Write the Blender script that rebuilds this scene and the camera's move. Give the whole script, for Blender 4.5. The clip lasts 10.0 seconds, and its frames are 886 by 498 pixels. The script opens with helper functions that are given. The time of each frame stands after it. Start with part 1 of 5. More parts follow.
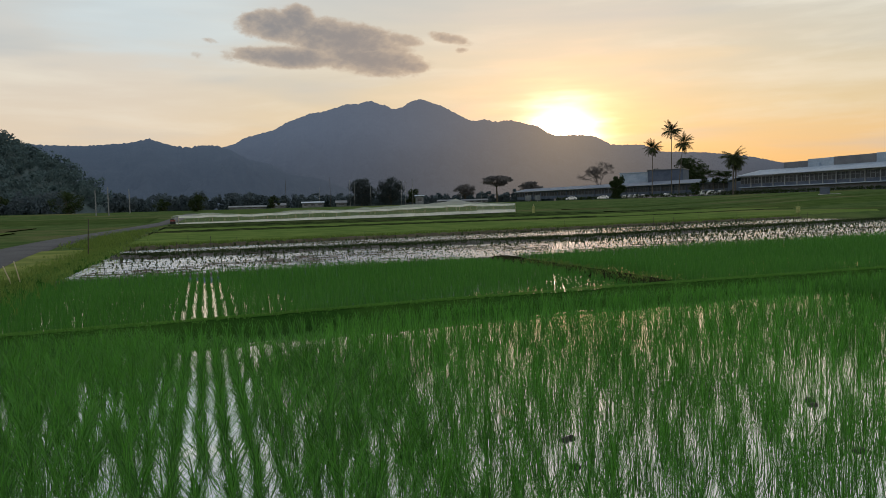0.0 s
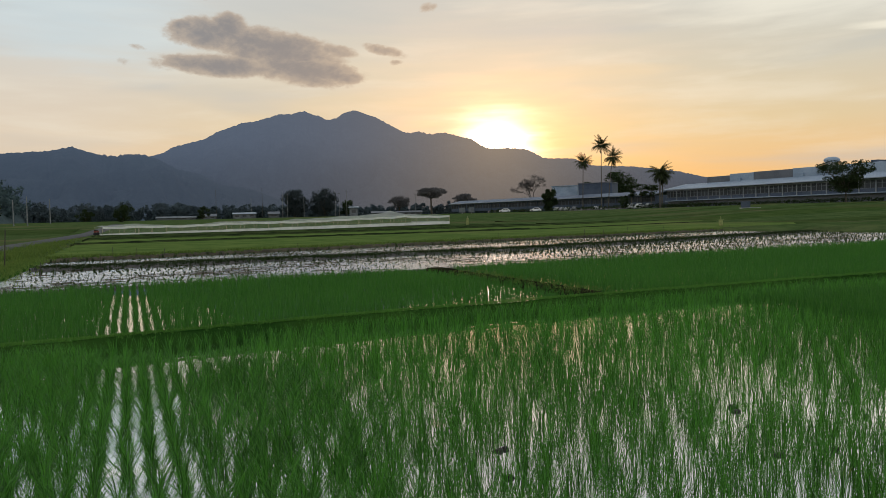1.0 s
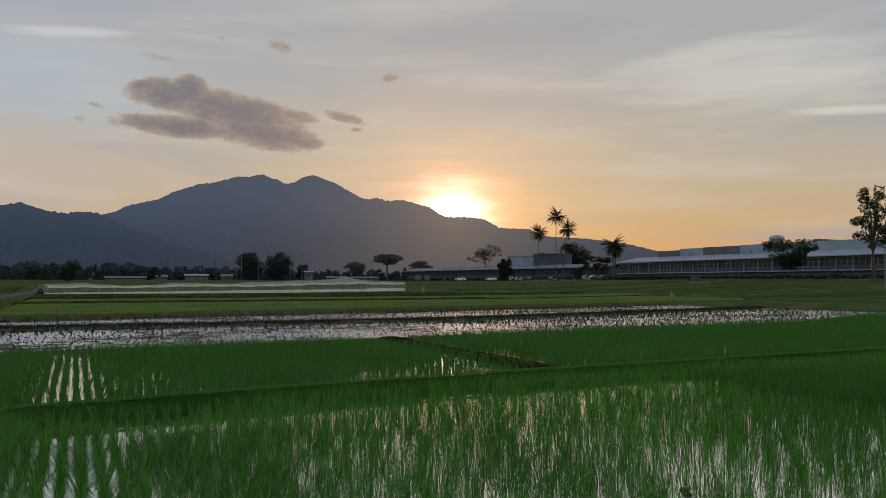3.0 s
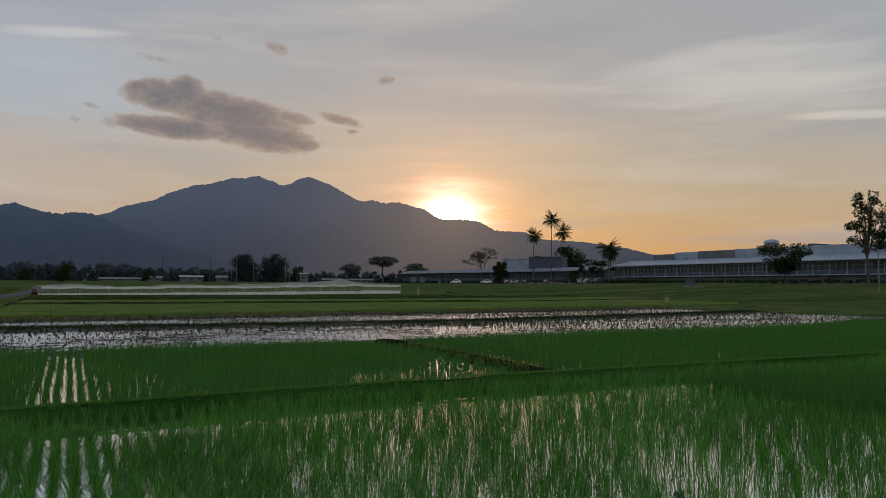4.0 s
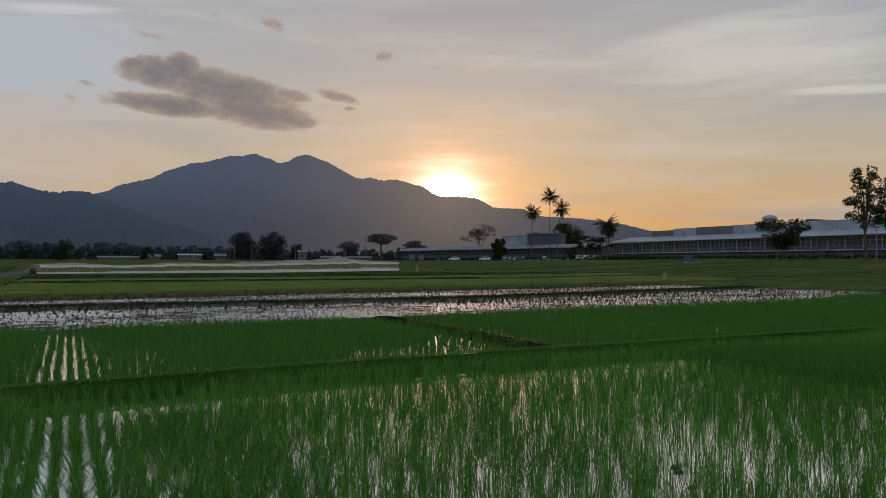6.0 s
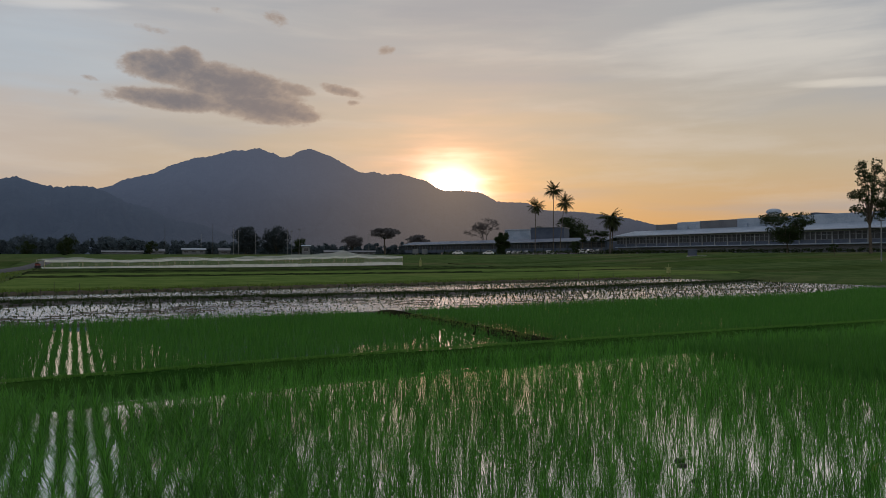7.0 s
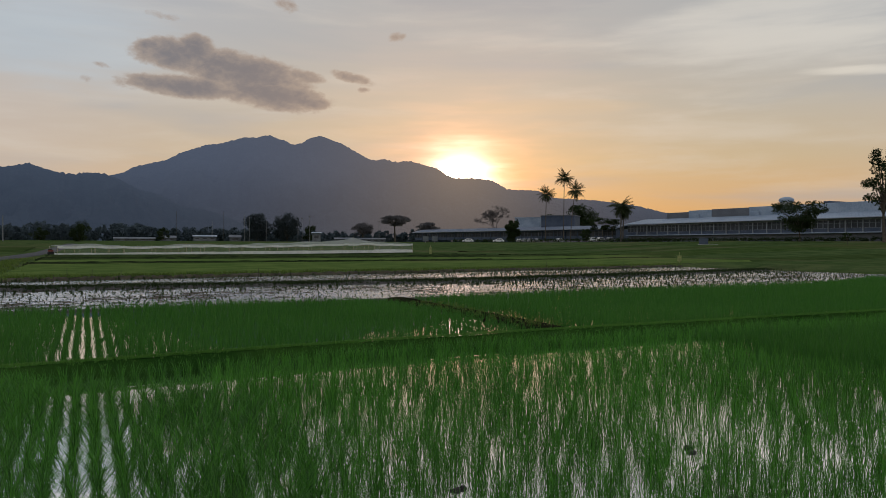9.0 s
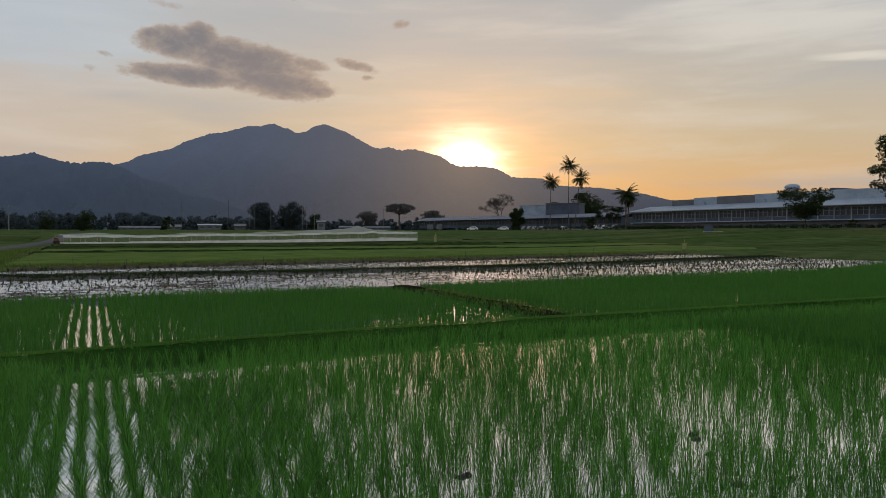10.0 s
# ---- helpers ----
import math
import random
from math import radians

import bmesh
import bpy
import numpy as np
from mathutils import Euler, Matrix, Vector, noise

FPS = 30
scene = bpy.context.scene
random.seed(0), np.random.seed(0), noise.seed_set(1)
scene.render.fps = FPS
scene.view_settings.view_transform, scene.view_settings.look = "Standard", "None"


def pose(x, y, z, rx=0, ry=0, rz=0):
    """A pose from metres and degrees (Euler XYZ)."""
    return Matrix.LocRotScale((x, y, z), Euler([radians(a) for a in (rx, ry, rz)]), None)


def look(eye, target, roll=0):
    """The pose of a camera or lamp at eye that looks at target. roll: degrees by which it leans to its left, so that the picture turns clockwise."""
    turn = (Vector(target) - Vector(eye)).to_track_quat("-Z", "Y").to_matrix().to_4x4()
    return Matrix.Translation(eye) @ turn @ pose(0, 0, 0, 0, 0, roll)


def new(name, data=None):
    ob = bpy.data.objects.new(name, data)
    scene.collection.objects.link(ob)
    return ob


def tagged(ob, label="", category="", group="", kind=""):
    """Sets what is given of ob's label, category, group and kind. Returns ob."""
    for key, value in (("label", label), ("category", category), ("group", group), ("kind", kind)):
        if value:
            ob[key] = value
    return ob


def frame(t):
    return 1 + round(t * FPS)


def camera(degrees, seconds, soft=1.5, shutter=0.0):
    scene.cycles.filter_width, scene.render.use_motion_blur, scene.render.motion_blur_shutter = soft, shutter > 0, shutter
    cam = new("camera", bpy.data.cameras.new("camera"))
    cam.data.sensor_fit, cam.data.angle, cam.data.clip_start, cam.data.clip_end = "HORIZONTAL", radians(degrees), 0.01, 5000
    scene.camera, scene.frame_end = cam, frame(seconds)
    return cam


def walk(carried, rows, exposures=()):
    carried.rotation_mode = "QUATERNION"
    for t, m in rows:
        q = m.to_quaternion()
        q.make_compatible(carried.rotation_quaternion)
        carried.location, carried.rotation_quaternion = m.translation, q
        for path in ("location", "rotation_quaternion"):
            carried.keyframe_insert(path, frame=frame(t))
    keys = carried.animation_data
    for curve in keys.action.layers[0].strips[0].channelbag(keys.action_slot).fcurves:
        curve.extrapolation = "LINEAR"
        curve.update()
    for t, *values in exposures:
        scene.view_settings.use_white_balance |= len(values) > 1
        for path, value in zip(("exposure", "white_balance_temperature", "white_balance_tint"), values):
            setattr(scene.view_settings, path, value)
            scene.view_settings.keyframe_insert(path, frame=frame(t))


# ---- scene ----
# ---------- camera ----------
cam = camera(60.56, 10.0, soft=0.8)
walk(cam, [
    (0.0, pose(0, 0, 1.960, 86.880, 1.600, 0.000)),
    (0.5, pose(0, 0, 1.963, 87.242, 1.620, -1.786)),
    (1.0, pose(0, 0, 1.967, 87.636, 1.362, -4.946)),
    (1.5, pose(0, 0, 1.985, 88.523, 0.720, -6.602)),
    (2.0, pose(0, 0, 2.000, 90.418, 0.316, -7.193)),
    (2.5, pose(0, 0, 2.035, 92.236, 0.191, -7.846)),
    (4.0, pose(0, 0, 2.058, 92.858, -0.340, -8.639)),
    (4.5, pose(0, 0, 2.055, 92.388, -0.354, -8.577)),
    (5.0, pose(0, 0, 2.055, 91.874, -0.346, -8.662)),
    (5.5, pose(0, 0, 2.050, 91.378, -0.149, -8.837)),
    (7.0, pose(0, 0, 2.050, 90.692, 0.002, -8.484)),
    (7.5, pose(0, 0, 2.045, 90.145, -0.065, -8.396)),
    (8.0, pose(0, 0, 2.045, 89.887, -0.165, -8.456)),
    (8.5, pose(0, 0, 2.040, 89.854, -0.110, -8.102)),
    (9.0, pose(0, 0, 2.035, 89.756, -0.194, -7.721)),
    (9.5, pose(0, 0, 2.030, 89.308, -0.185, -7.520)),
    (10.0, pose(0, 0, 2.030, 88.859, -0.031, -7.373)),
], exposures=[(0.0, 0.36, 6850, 4), (1.0, 0.34, 6850, 4), (1.7, 0.22, 6950, 4), (2.5, -0.03, 6750, 7), (4.0, -0.25, 6550, 10),
                (5.5, -0.22, 6600, 10), (7.0, -0.14, 6650, 10), (8.5, -0.1, 6650, 9), (10.0, 0.0, 6700, 9)])

SUN_AZ, SUN_EL = 9.2, 5.35          # degrees right of ahead, above the horizon


def bearing(az, el):
    a, e = radians(az), radians(el)
    return Vector((math.sin(a) * math.cos(e), math.cos(a) * math.cos(e), math.sin(e)))


# ---------- small node helpers ----------
class Nodes:
    def __init__(self, tree):
        self.tree, self.n = tree, tree.nodes
        self.n.clear()

    def add(self, kind, **settings):
        node = self.n.new(kind)
        for key, value in settings.items():
            setattr(node, key, value)
        return node

    def link(self, value, socket):
        if isinstance(value, bpy.types.NodeSocket):
            self.tree.links.new(value, socket)
        elif isinstance(value, (tuple, list, Vector)) and len(value) == 3 and socket.type == "RGBA":
            socket.default_value = (*value, 1)
        else:
            socket.default_value = value

    def math(self, op, a, b=0.0, c=0.0, clamp=False):
        node = self.add("ShaderNodeMath", operation=op, use_clamp=clamp)
        for value, socket in zip((a, b, c), node.inputs):
            self.link(value, socket)
        return node.outputs[0]

    def vec(self, op, a, b=(0, 0, 0)):
        node = self.add("ShaderNodeVectorMath", operation=op)
        self.link(a, node.inputs[0])
        self.link(b, node.inputs[1])
        return node.outputs["Value"] if op in ("DOT_PRODUCT", "LENGTH") else node.outputs[0]

    def step(self, value, low, high, out_low=0.0, out_high=1.0):
        node = self.add("ShaderNodeMapRange", interpolation_type="SMOOTHSTEP")
        for v, i in ((value, 0), (low, 1), (high, 2), (out_low, 3), (out_high, 4)):
            self.link(v, node.inputs[i])
        return node.outputs[0]

    def mix(self, factor, a, b, mode="MIX"):
        node = self.add("ShaderNodeMix", data_type="RGBA", blend_type=mode)
        self.link(factor, node.inputs[0])
        self.link(a, node.inputs[6])
        self.link(b, node.inputs[7])
        return node.outputs[2]

    def noise(self, vector, scale, detail=4.0, rough=0.55, warp=0.0):
        node = self.add("ShaderNodeTexNoise")
        if vector is not None:
            self.link(vector, node.inputs["Vector"])
        node.inputs["Scale"].default_value = scale
        node.inputs["Detail"].default_value = detail
        node.inputs["Roughness"].default_value = rough
        node.inputs["Distortion"].default_value = warp
        return node.outputs[0]

    def ramp(self, factor, stops):
        node = self.add("ShaderNodeValToRGB")
        ramp = node.color_ramp
        while len(ramp.elements) < len(stops):
            ramp.elements.new(0.5)
        for element, (place, colour) in zip(ramp.elements, stops):
            element.position, element.color = place, (*colour, 1)
        self.link(factor, node.inputs[0])
        return node.outputs[0]


# ---------- sky: hazy evening sky with the sun at the mountain's shoulder ----------
world = bpy.data.worlds.new("evening_sky")
scene.world = world
world.use_nodes = True
w = Nodes(world.node_tree)
way = w.add("ShaderNodeTexCoord").outputs["Generated"]
parts = w.add("ShaderNodeSeparateXYZ")
w.link(way, parts.inputs[0])
elev = w.math("MULTIPLY", w.math("ARCSINE", parts.outputs[2]), 57.2958)
azim = w.math("MULTIPLY", w.math("ARCTAN2", parts.outputs[0], parts.outputs[1]), 57.2958)
flat = w.add("ShaderNodeCombineXYZ")
w.link(azim, flat.inputs[0])
w.link(w.math("MULTIPLY", elev, 7.0), flat.inputs[1])
plane = flat.outputs[0]
flat2 = w.add("ShaderNodeCombineXYZ")
w.link(azim, flat2.inputs[0])
w.link(w.math("MULTIPLY", elev, 1.6), flat2.inputs[1])
puff = flat2.outputs[0]

up = w.math("DIVIDE", elev, 90.0, clamp=True)
cool = w.ramp(up, [(0.0, (0.52, 0.41, 0.33)), (0.05, (0.58, 0.47, 0.38)), (0.10, (0.54, 0.48, 0.44)), (0.15, (0.47, 0.482, 0.512)),
                   (0.24, (0.405, 0.45, 0.53)), (1.0, (0.38, 0.42, 0.50))])
warm = w.ramp(up, [(0.0, (0.70, 0.38, 0.15)), (0.03, (0.68, 0.41, 0.19)), (0.07, (0.56, 0.445, 0.295)), (0.11, (0.49, 0.452, 0.39)),
                   (0.17, (0.415, 0.43, 0.447)), (1.0, (0.38, 0.42, 0.50))])
lobe = w.vec("DOT_PRODUCT", way, bearing(15, 2))
sky = w.mix(w.step(lobe, 0.78, 0.985), cool, warm)
# thin high veil in streaks
streak = w.noise(plane, 0.055, 6, 0.56, 0.25)
sky = w.mix(w.step(streak, 0.47, 0.72, 0.0, 0.36), sky, (0.68, 0.64, 0.59))
sky = w.mix(w.step(w.noise(plane, 0.030, 4, 0.5, 0.3), 0.47, 0.68, 0.0, 0.60), sky, (0.355, 0.39, 0.44))
# bright aureole round the sun
aside = w.math("MULTIPLY", w.math("SUBTRACT", azim, SUN_AZ), 0.86)
above = w.math("MULTIPLY", w.math("SUBTRACT", elev, SUN_EL), 1.08)
off = w.math("SQRT", w.math("ADD", w.math("MULTIPLY", aside, aside), w.math("MULTIPLY", above, above)))
off = w.math("MULTIPLY", off, w.step(w.noise(plane, 0.16, 4, 0.5, 0.2), 0.3, 0.7, 1.16, 0.86))
wide = w.math("EXPONENT", w.math("MULTIPLY", off, -0.24))
core = w.math("EXPONENT", w.math("MULTIPLY", w.math("POWER", w.math("DIVIDE", off, 1.8), 2.0), -1.0))
ring = w.math("EXPONENT", w.math("MULTIPLY", w.math("POWER", w.math("DIVIDE", off, 3.2), 2.0), -1.0))
sky = w.mix(wide, sky, (0.44, 0.18, 0.05), "ADD")
sky = w.mix(ring, sky, (0.56, 0.15, 0.03), "ADD")
sky = w.mix(core, sky, (2.2, 1.95, 1.8), "ADD")


def cloud_blob(az, el, wide_deg, high_deg, peak, slant):
    dx = w.math("DIVIDE", w.math("SUBTRACT", azim, az), wide_deg)
    level = w.math("MULTIPLY_ADD", w.math("SUBTRACT", azim, az), slant, el)
    dy = w.math("DIVIDE", w.math("SUBTRACT", elev, level), high_deg)
    return w.math("SUBTRACT", peak, w.math("ADD", w.math("MULTIPLY", dx, dx), w.math("MULTIPLY", dy, dy)))


# high thin cloud: pale sheets and one grey one
for az, el, half_w, half_h, slant, tone, amount in ((31.0, 14.6, 12.0, 3.2, -0.02, (0.74, 0.71, 0.66), 0.55), (38.5, 11.4, 7.0, 0.42, -0.07, (0.84, 0.79, 0.71), 0.55), (-19.0, 16.7, 5.0, 0.5, 0.1, (0.74, 0.72, 0.70), 0.6),
                                                    (-20.0, 13.6, 10.0, 4.0, 0.0, (0.47, 0.56, 0.65), 0.55), (13.0, 18.3, 11.0, 2.0, 0.03, (0.34, 0.36, 0.41), 0.55), (15.0, 10.2, 9.0, 0.8, 0.0, (0.66, 0.50, 0.34), 0.4)):
    sheet_of = w.math("ADD", cloud_blob(az, el, half_w, half_h, 1.0, slant), w.math("MULTIPLY", w.math("SUBTRACT", w.noise(plane, 0.11, 5, 0.55, 0.2), 0.5), 1.6))
    sky = w.mix(w.step(sheet_of, 0.0, 1.1, 0.0, amount), sky, tone)

# one broken grey cloud over the mountain, and a few scraps: bearing, height, half width, half height (degrees), fullness, slant
CLOUDS = [(-11.4, 13.3, 3.46, 1.16, 1, -0.03), (-10.3, 13.75, 1.58, 1.04, 1, -0.1), (-13.4, 13.75, 1.37, 0.549, 0.8, 0), (-6.9, 12.35, 4.83, 1.4, 1.05, -0.13), (-8.6, 12.6, 2.31, 1.46, 1, -0.1),
          (-2.9, 12.35, 2.42, 0.61, 0.62, -0.12), (-10.7, 11.15, 4.94, 0.805, 1, -0.02), (-5.3, 11, 4.41, 1.16, 1.05, -0.12), (-2.4, 10.45, 1.99, 0.549, 0.9, -0.08),
          (0.9, 12.35, 2.1, 0.5, 0.62, -0.2), (1.7, 11.5, 0.8, 0.3, 0.35, 0.0), (4.28, 15.3, 1.15, 0.55, 0.35, 0.05),
          (-4.0, 17.15, 1.7, 0.95, 0.16, -0.2), (-12.4, 15.76, 2.2, 0.45, 0.14, -0.12), (-8.0, 17.45, 1.1, 0.5, 0.05, 0.0), (-16.5, 12.2, 1.1, 0.35, 0.12, -0.1), (-17.3, 11.15, 1.1, 0.5, 0.1, -0.1)]
cloud = None
for blob in CLOUDS:
    part_of = cloud_blob(*blob)
    cloud = part_of if cloud is None else w.math("MAXIMUM", cloud, part_of)
torn = w.math("ADD", w.math("MULTIPLY", w.math("SUBTRACT", w.noise(puff, 0.55, 5, 0.6, 0.3), 0.5), 1.3),
              w.math("MULTIPLY", w.math("SUBTRACT", w.noise(puff, 1.7, 5, 0.55, 0.5), 0.5), 0.7))
ragged = w.math("ADD", torn, cloud)
cover = w.step(ragged, -0.22, 0.40)
thick = w.step(ragged, 0.0, 1.15)
body = w.mix(thick, (0.36, 0.30, 0.272), (0.160, 0.163, 0.196))
sky = w.mix(w.math("MULTIPLY", cover, 0.93), sky, body)
nishita = w.add("ShaderNodeTexSky", sky_type="NISHITA", sun_disc=False, sun_elevation=radians(SUN_EL), sun_rotation=radians(SUN_AZ),
                air_density=1.5, dust_density=4.0)
both = w.mix(1.0, sky, w.vec("MULTIPLY", nishita.outputs[0], (0.005, 0.005, 0.005)), "ADD")
below = w.mix(w.step(elev, -3.0, 0.0), (0.10, 0.11, 0.09), both)
background = w.add("ShaderNodeBackground")
w.link(below, background.inputs[0])
background.inputs[1].default_value = 1.0
w.tree.links.new(background.outputs[0], w.add("ShaderNodeOutputWorld").inputs[0])

sun = new("sun", bpy.data.lights.new("sun", "SUN"))
sun.data.energy, sun.data.angle, sun.data.color = 1.0, radians(0.6), (1.0, 0.68, 0.40)
sun.matrix_world = look(bearing(SUN_AZ, SUN_EL - 0.8) * 100, (0, 0, 0))

# ---------- materials ----------
def material(name, build):
    mat = bpy.data.materials.new(name)
    mat.use_nodes = True
    m = Nodes(mat.node_tree)
    out = m.add("ShaderNodeOutputMaterial")
    m.tree.links.new(build(m), out.inputs[0])
    return mat


def surface(m, colour, rough=0.7, metal=0.0, bump=None, strength=0.3, distance=0.02, ior=1.45, alpha=None, sheen=0.5):
    p = m.add("ShaderNodeBsdfPrincipled")
    m.link(colour, p.inputs["Base Color"])
    m.link(rough, p.inputs["Roughness"])
    p.inputs["Metallic"].default_value, p.inputs["IOR"].default_value = metal, ior
    p.inputs["Specular IOR Level"].default_value = sheen
    if alpha is not None:
        m.link(alpha, p.inputs["Alpha"])
    if bump is not None:
        b = m.add("ShaderNodeBump")
        b.inputs["Strength"].default_value, b.inputs["Distance"].default_value = strength, distance
        m.link(bump, b.inputs["Height"])
        m.tree.links.new(b.outputs[0], p.inputs["Normal"])
    return p.outputs[0]


def place(m):
    return m.add("ShaderNodeNewGeometry").outputs["Position"]


def mottled(name, dark, light, scale, rough=0.8, fine=8.0, bump=0.3, distance=0.02, metal=0.0, local=False):
    """Two tones at two scales, with relief."""
    def build(m):
        where = m.add("ShaderNodeTexCoord").outputs["Object"] if local else place(m)
        big, small = m.noise(where, scale, 4), m.noise(where, scale * fine, 5, 0.65)
        mixed = m.math("ADD", m.math("MULTIPLY", big, 0.6), m.math("MULTIPLY", small, 0.4))
        return surface(m, m.mix(m.step(mixed, 0.36, 0.64), dark, light), m.step(small, 0.2, 0.8, rough - 0.1, rough + 0.1), metal,
                       small, bump, distance)
    return material(name, build)


def leafy(name, dark, light, through_colour, share=0.35, rough=0.6, gloss=0.12, spread=(0.1, 0.95)):
    """Leaves: every blade or leaf its own tone, light passing through."""
    def build(m):
        geo = m.add("ShaderNodeNewGeometry")
        tone = m.math("ADD", m.math("MULTIPLY", geo.outputs["Random Per Island"], 0.6),
                      m.math("MULTIPLY", m.noise(geo.outputs["Position"], 0.35, 3), 0.5))
        colour = m.mix(m.step(tone, spread[0], spread[1]), dark, light)
        p = m.add("ShaderNodeBsdfPrincipled")
        m.link(colour, p.inputs["Base Color"])
        p.inputs["Roughness"].default_value, p.inputs["Specular IOR Level"].default_value = rough, gloss
        t = m.add("ShaderNodeBsdfTranslucent")
        m.link(m.mix(0.5, colour, through_colour), t.inputs[0])
        both = m.add("ShaderNodeMixShader")
        both.inputs[0].default_value = share
        m.tree.links.new(p.outputs[0], both.inputs[1])
        m.tree.links.new(t.outputs[0], both.inputs[2])
        return both.outputs[0]
    return material(name, build)


def mirrored(m, bed, share, rough, bump, strength, distance, tint=(0.97, 0.985, 0.99)):
    """Shallow water at a low angle: the sky's mirror image over a muddy bed."""
    b = m.add("ShaderNodeBump")
    b.inputs["Strength"].default_value, b.inputs["Distance"].default_value = strength, distance
    m.link(bump, b.inputs["Height"])
    d, g, both = m.add("ShaderNodeBsdfDiffuse"), m.add("ShaderNodeBsdfAnisotropic"), m.add("ShaderNodeMixShader")
    m.link(bed, d.inputs[0])
    g.inputs["Color"].default_value, g.inputs["Roughness"].default_value = (*tint, 1), rough
    m.tree.links.new(b.outputs[0], g.inputs["Normal"])
    m.link(share, both.inputs[0])
    m.tree.links.new(d.outputs[0], both.inputs[1])
    m.tree.links.new(g.outputs[0], both.inputs[2])
    return both.outputs[0]


def paddy_water(m):
    where = place(m)
    ripple = m.noise(where, 3.0, 3, 0.5)
    silt = m.noise(where, 0.5, 5, 0.6)
    return mirrored(m, m.mix(m.step(silt, 0.4, 0.65), (0.030, 0.030, 0.024), (0.060, 0.054, 0.040)), m.step(silt, 0.58, 0.74, 0.92, 0.55), 0.012, ripple, 0.06, 0.003)


def muddy_water(m):
    where = place(m)
    # furrows and clods drawn out along the paddy
    drawn = m.add("ShaderNodeCombineXYZ")
    m.link(m.math("MULTIPLY", m.vec("DOT_PRODUCT", where, bearing(75.0, 0)), 0.7), drawn.inputs[0])
    m.link(m.vec("DOT_PRODUCT", where, bearing(-15.0, 0)), drawn.inputs[1])
    lumps = m.math("ADD", m.math("MULTIPLY", m.noise(drawn.outputs[0], 0.25, 5, 0.6), 0.4), m.math("MULTIPLY", m.noise(drawn.outputs[0], 1.9, 5, 0.7), 0.6))
    mud = m.step(lumps, 0.50, 0.55)
    waves = m.noise(where, 3.5, 4, 0.65)
    return mirrored(m, m.mix(mud, (0.035, 0.033, 0.03), (0.060, 0.048, 0.036)), m.math("SUBTRACT", 0.97, m.math("MULTIPLY", mud, 0.87)), 0.16,
                    m.math("ADD", waves, m.math("MULTIPLY", lumps, 2.0)), 0.75, 0.05, (0.90, 0.95, 1.0))


def meadow(dark, light, straw):
    def build(m):
        where = place(m)
        big, mid, fine = m.noise(where, 0.035, 4), m.noise(where, 0.35, 5, 0.65), m.noise(where, 5.0, 4, 0.7)
        colour = m.mix(m.step(mid, 0.35, 0.66), dark, light)
        colour = m.mix(m.math("MULTIPLY", m.step(big, 0.50, 0.68), m.step(fine, 0.3, 0.6)), colour, straw)
        return surface(m, colour, 1.0, 0.0, m.math("ADD", mid, m.math("MULTIPLY", fine, 0.5)), 0.5, 0.08, sheen=0.0)
    return build


def asphalt(m):
    where = place(m)
    grit, patch = m.noise(where, 60, 3, 0.7), m.noise(where, 0.4, 5)
    return surface(m, m.mix(m.step(patch, 0.3, 0.7), (0.030, 0.031, 0.036), (0.055, 0.055, 0.060)), 0.85, 0.0, grit, 0.4, 0.01)


def forest(dark, light, haze_colour, share, scale):
    """Wooded slope far off: canopy relief, plus haze and sun glow painted as emission."""
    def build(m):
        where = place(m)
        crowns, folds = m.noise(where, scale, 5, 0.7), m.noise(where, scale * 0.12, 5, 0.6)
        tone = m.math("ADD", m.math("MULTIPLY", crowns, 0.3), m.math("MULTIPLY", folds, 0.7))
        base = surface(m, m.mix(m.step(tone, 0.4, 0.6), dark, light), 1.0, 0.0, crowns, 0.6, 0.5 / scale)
        # haze painted as emission: darker low down, warm and brighter towards the sun
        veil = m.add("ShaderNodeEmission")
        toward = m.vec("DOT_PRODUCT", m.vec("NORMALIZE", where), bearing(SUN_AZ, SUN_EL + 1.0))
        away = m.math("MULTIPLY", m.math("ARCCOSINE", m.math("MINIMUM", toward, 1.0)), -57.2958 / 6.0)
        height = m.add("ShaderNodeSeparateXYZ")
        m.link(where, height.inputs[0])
        deep = tuple(c * 0.60 for c in haze_colour)
        haze_here = m.mix(m.step(height.outputs[2], 20.0, 560.0), deep, tuple(c * 1.18 for c in haze_colour))
        m.link(m.mix(m.math("EXPONENT", away), haze_here, (haze_colour[0] * 5.6, haze_colour[1] * 3.0, haze_colour[2] * 1.3)), veil.inputs[0])
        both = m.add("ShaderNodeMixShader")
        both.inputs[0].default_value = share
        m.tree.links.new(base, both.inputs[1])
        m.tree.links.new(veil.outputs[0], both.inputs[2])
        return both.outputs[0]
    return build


def net_cloth(m, clear=0.55):
    where = m.add("ShaderNodeTexCoord").outputs["Object"]
    dirt = m.noise(where, 0.4, 4)
    d = m.add("ShaderNodeBsdfDiffuse")
    m.link(m.mix(dirt, (0.70, 0.71, 0.68), (0.88, 0.88, 0.85)), d.inputs[0])
    t = m.add("ShaderNodeBsdfTranslucent")
    t.inputs[0].default_value = (0.8, 0.8, 0.76, 1)
    e = m.add("ShaderNodeBsdfTransparent")
    one, two = m.add("ShaderNodeMixShader"), m.add("ShaderNodeMixShader")
    one.inputs[0].default_value, two.inputs[0].default_value = 0.45, clear
    m.tree.links.new(d.outputs[0], one.inputs[1])
    m.tree.links.new(t.outputs[0], one.inputs[2])
    m.tree.links.new(one.outputs[0], two.inputs[1])
    m.tree.links.new(e.outputs[0], two.inputs[2])
    return two.outputs[0]


